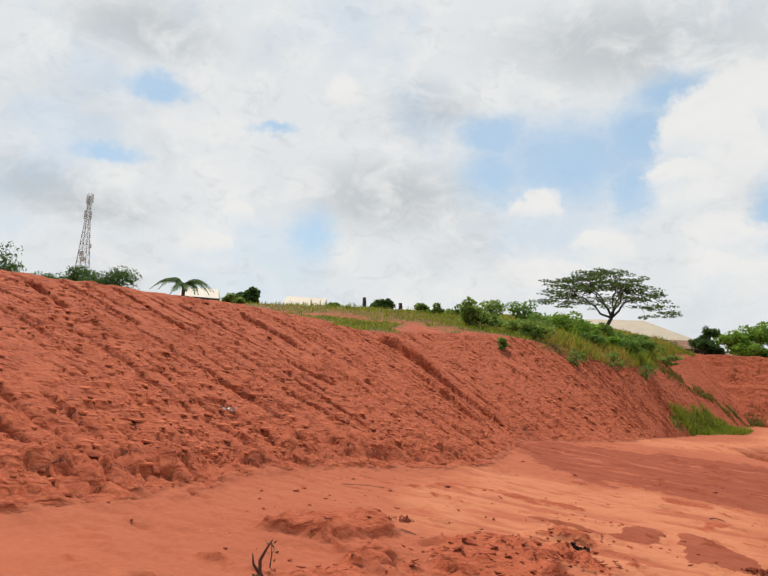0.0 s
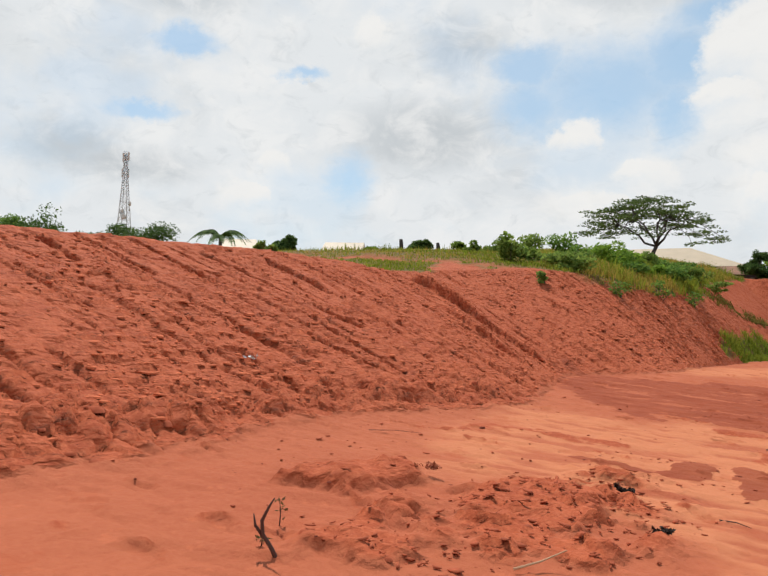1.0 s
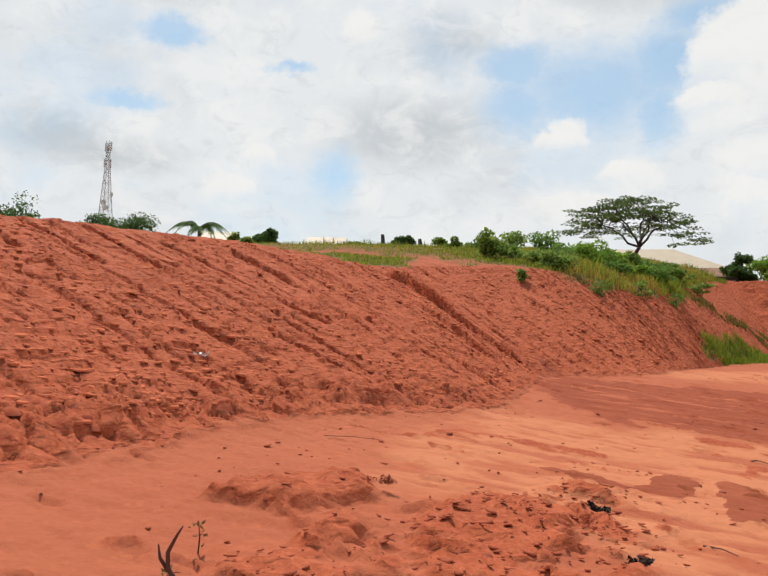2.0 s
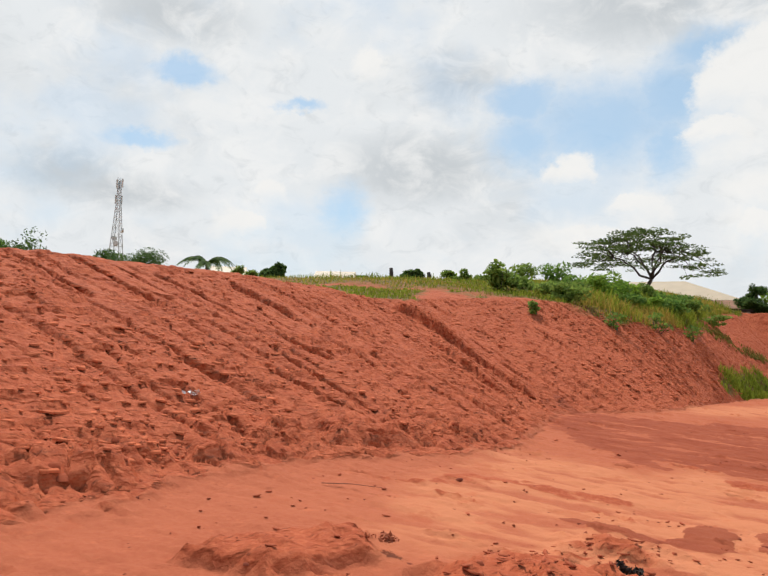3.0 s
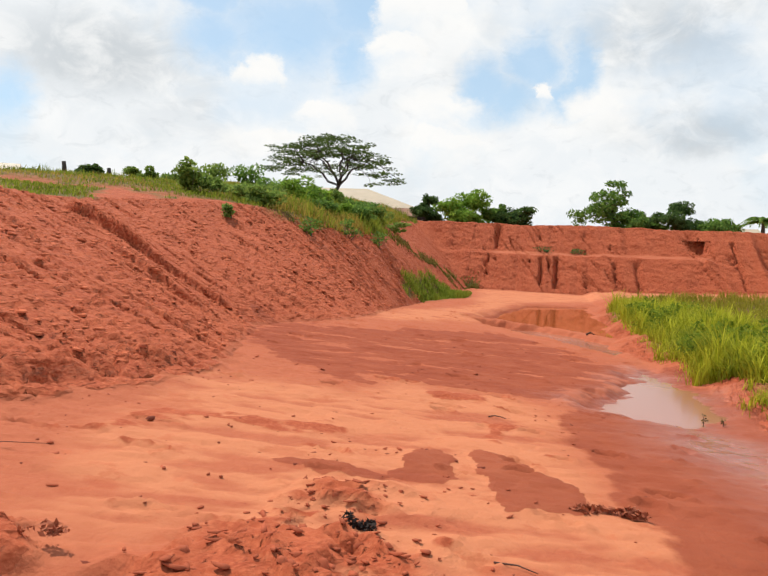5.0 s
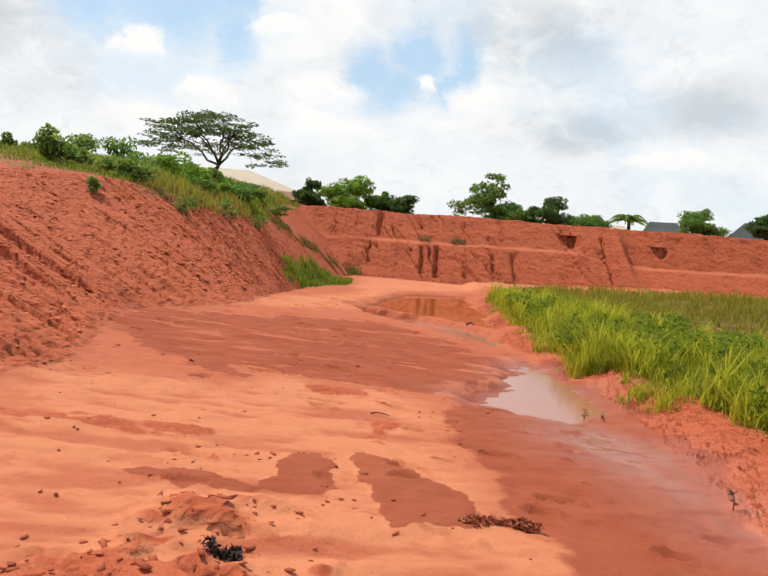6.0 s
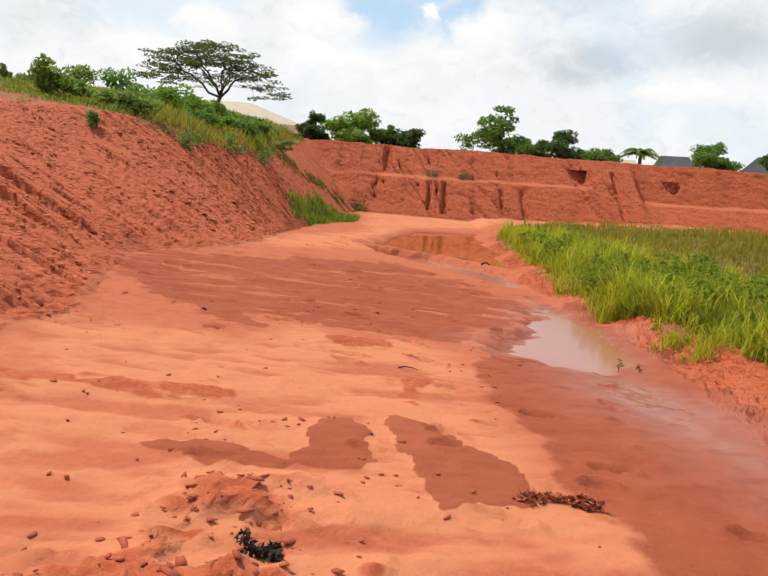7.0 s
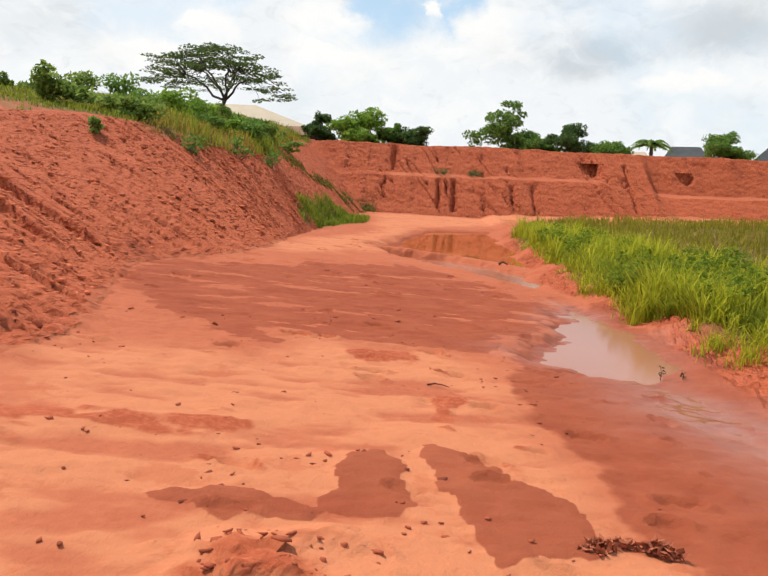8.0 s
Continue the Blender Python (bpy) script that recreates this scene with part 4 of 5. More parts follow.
def palm(name, x, y, z, tall, frond, count, seed, label, leaf):
    """A palm: ringed trunk and arching fronds with hanging leaflets."""
    rng = np.random.default_rng(seed)
    t = thing(name, x, y, z, label, "palm")
    bm = bmesh.new()
    n = 9
    tube(bm, [(0.03 * tall * math.sin(k * 0.3), 0, -0.3 + (tall + 0.3) * k / n) for k in range(n + 1)], [0.16 * (1 - 0.3 * k / n) * (1.06 if k % 2 else 0.96) for k in range(n + 1)], 8)
    part("trunk", bm, BARK, t)
    for k in range(count):
        a = 2 * math.pi * k / count + rng.uniform(-0.3, 0.3)
        up = rng.uniform(0.3, 1.3)
        spine = []
        for j in range(9):
            f = j / 8
            spine.append(Vector((frond * f * math.cos(a) * (1 - 0.25 * up * (1 - f)), frond * f * math.sin(a), tall + frond * (0.9 * up * f - (0.35 + 0.75 * up) * f * f))))
        bm = bmesh.new()
        tube(bm, spine, [0.035 * (1 - 0.85 * j / 8) for j in range(9)], 5)
        for j in range(1, 9):
            for sub in (0.0, 0.33, 0.66):
                p = spine[j - 1].lerp(spine[j], sub)
                d = (spine[j] - spine[j - 1]).normalized()
                side = d.cross(Vector((0, 0, 1))).normalized()
                for s in (-1, 1):
                    ln = frond * 0.26 * math.sin(math.pi * min(0.12 + 0.9 * j / 9, 1)) * rng.uniform(0.8, 1.1)
                    tip = p + (side * s * 0.75 + d * 0.45 + Vector((0, 0, -0.45))).normalized() * ln
                    w = d * 0.045
                    a0, a1, m0, m1, e = p - w, p + w, p.lerp(tip, 0.5) - w + Vector((0, 0, 0.04)), p.lerp(tip, 0.5) + w + Vector((0, 0, 0.04)), tip
                    vs = [bm.verts.new(q) for q in (a0, a1, m1, m0, e)]
                    bm.faces.new((vs[0], vs[1], vs[2], vs[3]))
                    bm.faces.new((vs[3], vs[2], vs[4]))
        part("frond", bm, leaf, t)
    return t


def shrub(x, y, z, wide, tall, seed, leaf, label, leaf_size=0.05, count=900, name="shrub"):
    """A leafy bush on thin stems."""
    rng = np.random.default_rng(seed)
    t = thing(name, x, y, z, label, "shrub")
    centres, radii = [], []
    for k in range(9):
        a, q, h = rng.uniform(0, 6.28), rng.uniform(0.1, 1), rng.uniform(0.12, 0.82)
        c = Vector((wide / 2 * q * math.cos(a) * 0.8, wide / 2 * q * math.sin(a) * 0.8, tall * h))
        centres.append(c)
        radii.append((wide * 0.24, wide * 0.24, tall * 0.22))
        if k < 5:
            bm = bmesh.new()
            tube(bm, limb_path((0.05 * k - 0.1, 0.02 * k, -0.1), c, 0, rng, 3), [0.018, 0.014, 0.010, 0.005], 5)
            part("stem", bm, BARK, t)
    v, f = leaf_cloud(centres, radii, count, leaf_size, rng, 0.7, 0.2)
    bulk("foliage", v, f, leaf, t)
    return t


def top_at(azimuth, distance, elevation, eye, eye_z):
    """Plan place, ground height and the height to reach an elevation seen from the eye."""
    x, y = spot(azimuth, distance, eye)
    z = height(x, y)
    return x, y, z, eye_z + distance * math.tan(radians(elevation)) - z


LEFT, LEFT_Z, END_Z = (0.33, 0.07), 1.69, 1.82

x, y, z, h = top_at(-16.05, 57, 8.65, LEFT, LEFT_Z)
umbrella_tree(x, y, z, 10.1, h, 3)

for az, dist, el, wide, seed, leaf, label in (
        (-8.3, 60, 4.95, 2.6, 11, LEAF_DARK, "dark green tree behind the far bank"),
        (-5.5, 57, 5.15, 4.6, 12, LEAF_BRIGHT, "bright green rounded tree above the far bank"),
        (-3.1, 58, 4.1, 2.6, 13, LEAF_MID, "mid-green bushy tree above the far bank"),
        (-1.5, 58, 3.95, 3.4, 14, LEAF_DARK, "low dark green tree above the far bank"),
        (5.5, 58, 5.95, 5.2, 15, LEAF_MID, "tall open-crowned green tree above the far bank"),
        (8.3, 60, 3.7, 2.4, 16, LEAF_MID, "green tree beside a dark one"),
        (10.0, 58, 4.65, 3.6, 17, LEAF_DARK, "dark flat-topped tree above the far bank"),
        (12.8, 58, 3.3, 3.2, 18, LEAF_MID, "low rounded green bush-like tree"),
        (20.5, 58, 4.15, 3.8, 19, LEAF_MID, "rounded green tree between two roofs"),
        (24.6, 60, 4.0, 3.0, 20, LEAF_DARK, "dark tree beside a roof"),
):
    x, y, z, h = top_at(az, dist, el, END, END_Z)
    round_tree("tree", x, y, z, wide, h * 1.03, seed, leaf, label, 7500, 0.10 if wide < 4 else 0.13, 0.02, 0.6 if seed == 15 else 0.0)

for az, dist, el, wide, seed, leaf, label in (
        (-61.2, 70, 6.5, 7.5, 31, LEAF_DARK, "flat dark tree beyond the crest"),
        (-63.2, 74, 6.2, 6.0, 32, LEAF_MID, "green tree beyond the crest"),
        (-55.9, 85, 5.9, 7.0, 33, LEAF_DARK, "green tree clump below the mast"),
        (-53.2, 82, 5.95, 7.5, 34, LEAF_DARK, "dark tree at the foot of the mast"),
        (-43.2, 62, 5.55, 2.6, 35, LEAF_DARK, "small dark tree beyond the crest"),
        (-36.6, 66, 5.1, 1.6, 36, LEAF_MID, "small green tree on the skyline"),
        (-32.9, 62, 5.45, 2.2, 37, LEAF_DARK, "small dark tree on the skyline"),
):
    x, y, z, h = top_at(az, dist, el, LEFT, LEFT_Z)
    round_tree("tree", x, y, z, wide, h * 1.02, seed, leaf, label, 6500, 0.13, 0.25)

x, y, z, h = top_at(-48.0, 55, 5.45, LEFT, LEFT_Z)
palm("palm", x, y, z, h, 2.3, 11, 41, "palm with arching dark fronds beyond the crest", LEAF_DARK)
x, y, z, h = top_at(15.6, 58, 3.2, END, END_Z)
palm("palm", x, y, z, h, 1.7, 15, 42, "small feathery green palm above the far bank", LEAF_MID)

for k, (az, dist, el, wide, leaf) in enumerate((
        (-27.5, 33, 5.6, 1.5, LEAF_SHRUB), (-24.5, 33, 6.15, 1.7, LEAF_SHRUB), (-22.2, 33, 6.2, 1.8, LEAF_MID), (-25.9, 30, 5.2, 0.8, LEAF_SHRUB),
        (-30.0, 34, 4.9, 0.8, LEAF_SHRUB), (-28.9, 31, 4.8, 0.7, LEAF_SHRUB), (-20.6, 31, 5.3, 1.6, LEAF_MID), (-45.3, 24, 5.4, 0.6, LEAF_SHRUB), (-44.2, 26, 5.1, 0.5, LEAF_SHRUB))):
    x, y, z, h = top_at(az, dist, el, LEFT, LEFT_Z)
    shrub(x, y, z, wide, max(h, 0.5), 60 + k, leaf, "leafy green shrub on the grassy crest of the bank", 0.085, 700)

rng = np.random.default_rng(5)
for k in range(22):
    yy = rng.uniform(21.5, 40)
    xx = float(along(CREST, np.array([yy]), 1)[0]) - rng.uniform(-0.2, 2.4)
    shrub(xx, yy, height(xx, yy), rng.uniform(0.9, 2.0), rng.uniform(0.5, 1.0), 80 + k, (LEAF_MID, LEAF_SHRUB, LEAF_SHRUB, LEAF_BRIGHT, LEAF_MID)[k % 5], "leafy green shrub hanging over the edge of the bank", 0.085, 620)
for xx, yy, w, h in ((-8.3, 19.6, 0.45, 0.3), (-7.0, 22.3, 0.8, 0.5), (-0.6, 49.7, 1.3, 0.42), (1.5, 49.8, 1.2, 0.36), (-6.6, 29.5, 0.8, 0.6), (-6.9, 26.0, 0.9, 0.6)):
    shrub(xx, yy, height(xx, yy), w, h, 120 + int(w * 10), LEAF_DARK if yy > 40 else LEAF_MID, "small scraggy shrub rooted in the red bank", 0.06, 190)


# ---------------------------------------------------------------- grass
def scatter(poly, n, rng, keep=None):
    xs, ys = [p[0] for p in poly], [p[1] for p in poly]
    x, y = rng.uniform(min(xs), max(xs), n), rng.uniform(min(ys), max(ys), n)
    ok = inside(poly, x, y, 0.2, 0.4, 91, 1.2) > rng.uniform(0, 1, n)
    if keep is not None:
        ok &= keep(x, y)
    return x[ok], y[ok]


def lawn(name, x, y, tall, wide, rng, mat, label, lean=0.4):
    h = tall * rng.uniform(0.45, 1.25, len(x)) * (0.75 + 1.3 * fbm(x * 1.1, y * 1.1, 92, 3))
    v, f = blades(x, y, land(x, y)[0], np.maximum(h, 0.08), wide * rng.uniform(0.6, 1.4, len(x)), rng, lean)
    return tagged(bulk(name, v, f, mat), label, "grass", kind="stuff")


rng = np.random.default_rng(7)
NEAR_GRASS = [(1.7, 24), (1.8, 30), (3.4, 30), (4.6, 20), (5.8, 13), (7.2, 8), (4.4, 8), (2.75, 11.0), (2.0, 14.2), (1.75, 17.5)]


def tussocks(name, cx, cy, each, tall, wide, mat, label, lean=0.5):
    """Clumps of grass, every one with its own height."""
    hc = tall * np.clip(0.75 + 0.55 * fbm(cx * 0.9, cy * 0.9, 92, 3) + rng.normal(0, 0.22, len(cx)), 0.3, 1.5)
    x, y = np.repeat(cx, each) + rng.normal(0, 0.065, len(cx) * each), np.repeat(cy, each) + rng.normal(0, 0.065, len(cx) * each)
    h = np.repeat(hc, each) * rng.uniform(0.45, 1.1, len(x))
    v, f = blades(x, y, land(x, y)[0], h, wide * rng.uniform(0.6, 1.4, len(x)), rng, lean)
    return tagged(bulk(name, v, f, mat), label, "grass", kind="stuff")


x, y = scatter(NEAR_GRASS, 3300, rng)
lush = fbm(x * 0.8, y * 0.8, 94, 3) + rng.normal(0, 0.15, len(x)) < 0.08
tussocks("grass", x[lush], y[lush], 26, 0.66, 0.010, BLADE, "tall lush green grass in clumps beside the channel", 0.55)
tussocks("grass", x[~lush], y[~lush], 20, 0.46, 0.011, BLADE_DEEP, "darker green undergrowth among the tall grass", 0.7)
x, y = scatter([(1.5, 17), (1.5, 26), (2.4, 27), (2.3, 15), (3.6, 11), (4.8, 8.6), (4.0, 8.6), (2.5, 11.2), (1.8, 14.2)], 900, rng)
tussocks("grass", x, y, 20, 0.30, 0.009, BLADE, "short grass tufts along the channel edge", 1.0)
x, y = scatter([(3.4, 28), (2.6, 36), (6, 42), (45, 42), (45, 8), (7.2, 8), (5.8, 13), (4.6, 20)], 75000, rng)
lawn("grass", x, y, 0.30, 0.018, rng, BLADE_FIELD, "yellowish grass field below the far bank")
x, y = scatter(TUFTS, 11000, rng)
lawn("grass", x, y, 0.25, 0.014, rng, BLADE_GREEN, "soft green grass tuft at the foot of the bank")
x = rng.uniform(-26, -5.5, 150000)
y = rng.uniform(11.5, 52, 150000)
g = land(x, y, False)[3]
ok = (g > rng.uniform(0.2, 1, len(x))) & (rng.uniform(0, 1, len(x)) < np.exp(-np.maximum(along(CREST, y, 1) - x - 1.5, 0) / 5))
x, y = x[ok], y[ok]
thin = (fbm(x * 0.5, y * 0.5, 95) > -0.1) | (y > 20)
x, y = x[thin], y[thin]
back = np.where(along(CREST, y, 1) - x > 2.2, 0.45, 1.0)
dry = fbm(x * 0.25, y * 0.25, 93) + rng.normal(0, 0.3, len(x)) > 0.1
lawn("grass", x[~dry], y[~dry], np.where(y[~dry] < 23, 0.12, 0.40) * back[~dry], 0.013, rng, BLADE_GREEN, "green grass along the crest of the bank", 0.5)
lawn("grass", x[dry], y[dry], np.where(y[dry] < 23, 0.10, 0.28) * back[dry], 0.014, rng, BLADE_DRY, "dry straw-coloured grass along the crest", 0.5)
# grassy strip running down the corner between the two banks
f = rng.uniform(0, 1, 3600)
x, y = -7.2 + 2.7 * f + rng.normal(0, 0.22, 3600), 35.5 + 11 * f + rng.normal(0, 0.6, 3600)
thick = fbm(x * 0.9, y * 0.6, 90, 3) > -0.15
x, y = x[thick], y[thick]
lawn("grass", x, y, 0.26, 0.022, rng, BLADE_OLIVE, "rough olive weeds down the corner of the banks", 0.7)
# broad-leaved weeds among the grass
cx, cy = scatter([(1.7, 15.2), (1.7, 25), (3.4, 27), (5.6, 12), (5.6, 9), (3.4, 10.2)], 300, rng)
kept = fbm(cx * 0.7, cy * 0.7, 100, 2) > -0.12
cx, cy = cx[kept], cy[kept]
cz = land(cx, cy)[0] + rng.uniform(0.18, 0.55, len(cx))
size = rng.uniform(0.10, 0.26, len(cx))
v, f = leaf_cloud(np.stack([cx, cy, cz], 1), np.stack([size, size, size * 0.8], 1), 9000, 0.045, rng, 0.5)
tagged(bulk("weeds", v, f, LEAF_WEED), "broad-leaved dark green weeds among the tall grass", "weeds", kind="stuff")
# little tufts creeping onto the mud
for k, (xx, yy) in enumerate(((1.85, 14.8), (2.25, 11.7), (2.1, 12.3), (1.75, 16.6))):
    q = 160
    px, py = xx + rng.normal(0, 0.12, q), yy + rng.normal(0, 0.12, q)
    v, f = blades(px - xx, py - yy, land(px, py)[0] - height(xx, yy), rng.uniform(0.08, 0.24, q), np.full(q, 0.006), rng, 0.9)
    t = bulk("grass_tuft", v, f, BLADE)
    t.matrix_world = pose(xx, yy, height(xx, yy))
    tagged(t, "small pale green grass tuft on the mud edge", "grass", "tufts on the mud", "stuff")


# ---------------------------------------------------------------- loose earth
rng = np.random.default_rng(9)
n = 1500
y = rng.uniform(2.2, 24, n)
s = rng.uniform(0.0, 0.97, n)
x = along(FOOT, y, 1) + (along(CREST, y, 1) - along(FOOT, y, 1)) * s
v, f = clods(x, y, land(x, y)[0], np.minimum(rng.gamma(1.6, 0.007, n), 0.035) + 0.006, rng)
tagged(bulk("slope_clods", v, f, CLOD), "small crumbled red clods on the slope", "clods", kind="stuff")
def shelves(x, y, z, size, rng):
    """Flat little shelves of crust that jut out of the slope, longest along it."""
    n = len(x)
    ring = np.array([[math.cos(a), math.sin(a)] for a in (0, 0.9, 1.8, 2.7, 3.6, 4.5, 5.4)])
    v = ring[None] * rng.uniform(0.6, 1.3, (n, 7, 1)) * size[:, None, None] * np.stack([rng.uniform(0.4, 0.8, n), np.ones(n)], 1)[:, None]
    t = rng.normal(-0.3, 0.5, n)
    c, q = np.cos(t)[:, None], np.sin(t)[:, None]
    lx, ly = v[..., 0] * c - v[..., 1] * q, v[..., 0] * q + v[..., 1] * c
    top = np.stack([lx, ly, -0.16 * lx + rng.uniform(-0.12, 0.12, (n, 1)) * ly], -1) + np.stack([x, y, z + 0.004], 1)[:, None]
    low = top - np.stack([np.zeros(n), np.zeros(n), 0.006 + 0.22 * size], 1)[:, None] * rng.uniform(0.6, 1.2, (n, 7, 1))
    tri = [[0, k, k + 1] for k in range(1, 6)]
    tri += [[k, 7 + k, (k + 1) % 7] for k in range(7)] + [[(k + 1) % 7, 7 + k, 7 + (k + 1) % 7] for k in range(7)]
    return np.concatenate([top, low], 1).reshape(-1, 3), (np.arange(n)[:, None, None] * 14 + np.array(tri)[None]).reshape(-1, 3)


n = 9500
y = 2.4 + 29 * rng.uniform(0, 1, n) ** 1.25
s = rng.uniform(0.02, 0.96, n)
x = along(FOOT, y, 1) + (along(CREST, y, 1) - along(FOOT, y, 1)) * s
some = fbm(x * 1.2, y * 0.8, 367, 3) + rng.normal(0, 0.2, n) > -0.12
x, y = x[some], y[some]
v, f = shelves(x, y, land(x, y)[0], (np.minimum(rng.gamma(2.0, 0.011, len(x)), 0.065) + 0.012) * (1 + np.maximum(y - 8, 0) / 28), rng)
tagged(bulk("slope_crust", v, f, CRUST), "thin broken shelves of red crust on the slope", "crust", kind="stuff")
n = 120
y = rng.uniform(2.2, 9.8, n)
x = along(FOOT, y, 1) + rng.normal(-0.22, 0.22, n)
v, f = clods(x, y, land(x, y)[0], np.minimum(rng.gamma(2.0, 0.011, n), 0.05) + 0.01, rng)
tagged(bulk("foot_rubble", v, f, CLOD), "dark red rubble along the foot of the slope", "rubble", kind="stuff")
n = 1150
x, y = rng.uniform(-4.6, 0.5, n), 3.2 + 14 * rng.uniform(0, 1, n) ** 1.2
group = fbm(x * 0.9, y * 0.9, 365, 3) + rng.normal(0, 0.25, n) > -0.05
x, y = x[group], y[group]
v, f = clods(x, y, land(x, y)[0], np.minimum(rng.gamma(1.5, 0.006, len(x)), 0.028) + 0.006, rng)
tagged(bulk("floor_pebbles", v, f, CLOD_DARK), "scattered dark pebbles and crumbs on the sand", "pebbles", kind="stuff")
def flakes(x, y, z, size, rng):
    """Thin curled flakes of dried crust, one edge lifted."""
    n = len(x)
    ring = np.array([[math.cos(a), math.sin(a), 0] for a in (0, 0.9, 1.9, 2.8, 3.6, 4.6, 5.5)])
    v = ring[None] * rng.uniform(0.55, 1.25, (n, 7, 1)) * size[:, None, None] * np.stack([np.ones(n), rng.uniform(0.4, 0.8, n), np.ones(n)], 1)[:, None]
    t = rng.uniform(0, 2 * math.pi, n)
    c, q = np.cos(t)[:, None], np.sin(t)[:, None]
    lift = 0.006 + np.maximum(v[..., 0], 0) * rng.uniform(0.05, 0.5, (n, 1))
    top = np.stack([v[..., 0] * c - v[..., 1] * q, v[..., 0] * q + v[..., 1] * c, lift], -1) + np.stack([x, y, z], 1)[:, None]
    low = top - (0, 0, 0.005)
    both = np.concatenate([top, low], 1)
    tri = [[0, k, k + 1] for k in range(1, 6)] + [[7, 7 + k + 1, 7 + k] for k in range(1, 6)]
    tri += [[k, 7 + k, (k + 1) % 7] for k in range(7)] + [[(k + 1) % 7, 7 + k, 7 + (k + 1) % 7] for k in range(7)]
    return both.reshape(-1, 3), (np.arange(n)[:, None, None] * 14 + np.array(tri)[None]).reshape(-1, 3)


n = 1500
x, y = rng.uniform(-4.4, 0.2, n), rng.uniform(3.2, 13.5, n)
lines = np.abs(fbm(x * 0.7 + 0.2 * y, y * 1.3, 366, 3)) < rng.exponential(0.05, n)
x, y = x[lines], y[lines]
v, f = flakes(x, y, land(x, y)[0], np.minimum(rng.gamma(2.0, 0.007, len(x)), 0.035) + 0.006, rng)
tagged(bulk("crust_flakes", v, f, CLOD), "curled red flakes of dried mud crust on the sand", "crust flakes", kind="stuff")
x, y = scatter(ROUGH, 260, rng)
v, f = flakes(x, y, land(x, y)[0] + 0.005, np.minimum(rng.gamma(2.0, 0.009, len(x)), 0.04) + 0.008, rng)
tagged(bulk("crust_flakes", v, f, CLOD), "broken red slabs of crust on the rough patch", "crust flakes", kind="stuff")
x, y = scatter(ROUGH, 900, rng)
v, f = clods(x, y, land(x, y)[0], rng.gamma(1.6, 0.006, len(x)) + 0.004, rng)
tagged(bulk("floor_clods", v, f, CLOD), "broken red clay crumbs on the pit floor", "clods", kind="stuff")


# ---------------------------------------------------------------- buildings and mast
STEEL = plain_material("galvanised_steel", (0.55, 0.56, 0.57), 0.5, 0.2, 0.15)
ROOF_BEIGE = plain_material("beige_roof_sheet", (0.46, 0.35, 0.23), 0.6, 0, 0.08, 1.0)
ROOF_GREY = plain_material("dark_roof_sheet", (0.07, 0.07, 0.07), 0.7, 0, 0.2, 1.5)
ROOF_BROWN = plain_material("brown_roof_sheet", (0.26, 0.13, 0.08), 0.7, 0, 0.2, 1.5)
WALL_CREAM = plain_material("cream_render", (0.62, 0.50, 0.38), 0.9, 0, 0.1, 1.0)
WALL_ROSE = plain_material("rose_render", (0.55, 0.30, 0.22), 0.9, 0, 0.12, 1.0)
WALL_PALE = plain_material("pale_render", (0.66, 0.64, 0.60), 0.9, 0, 0.1, 1.0)
FASCIA = plain_material("dark_fascia", (0.05, 0.03, 0.025), 0.7)
PANE = plain_material("dark_glass", (0.03, 0.035, 0.04), 0.15, 0, 0.1)


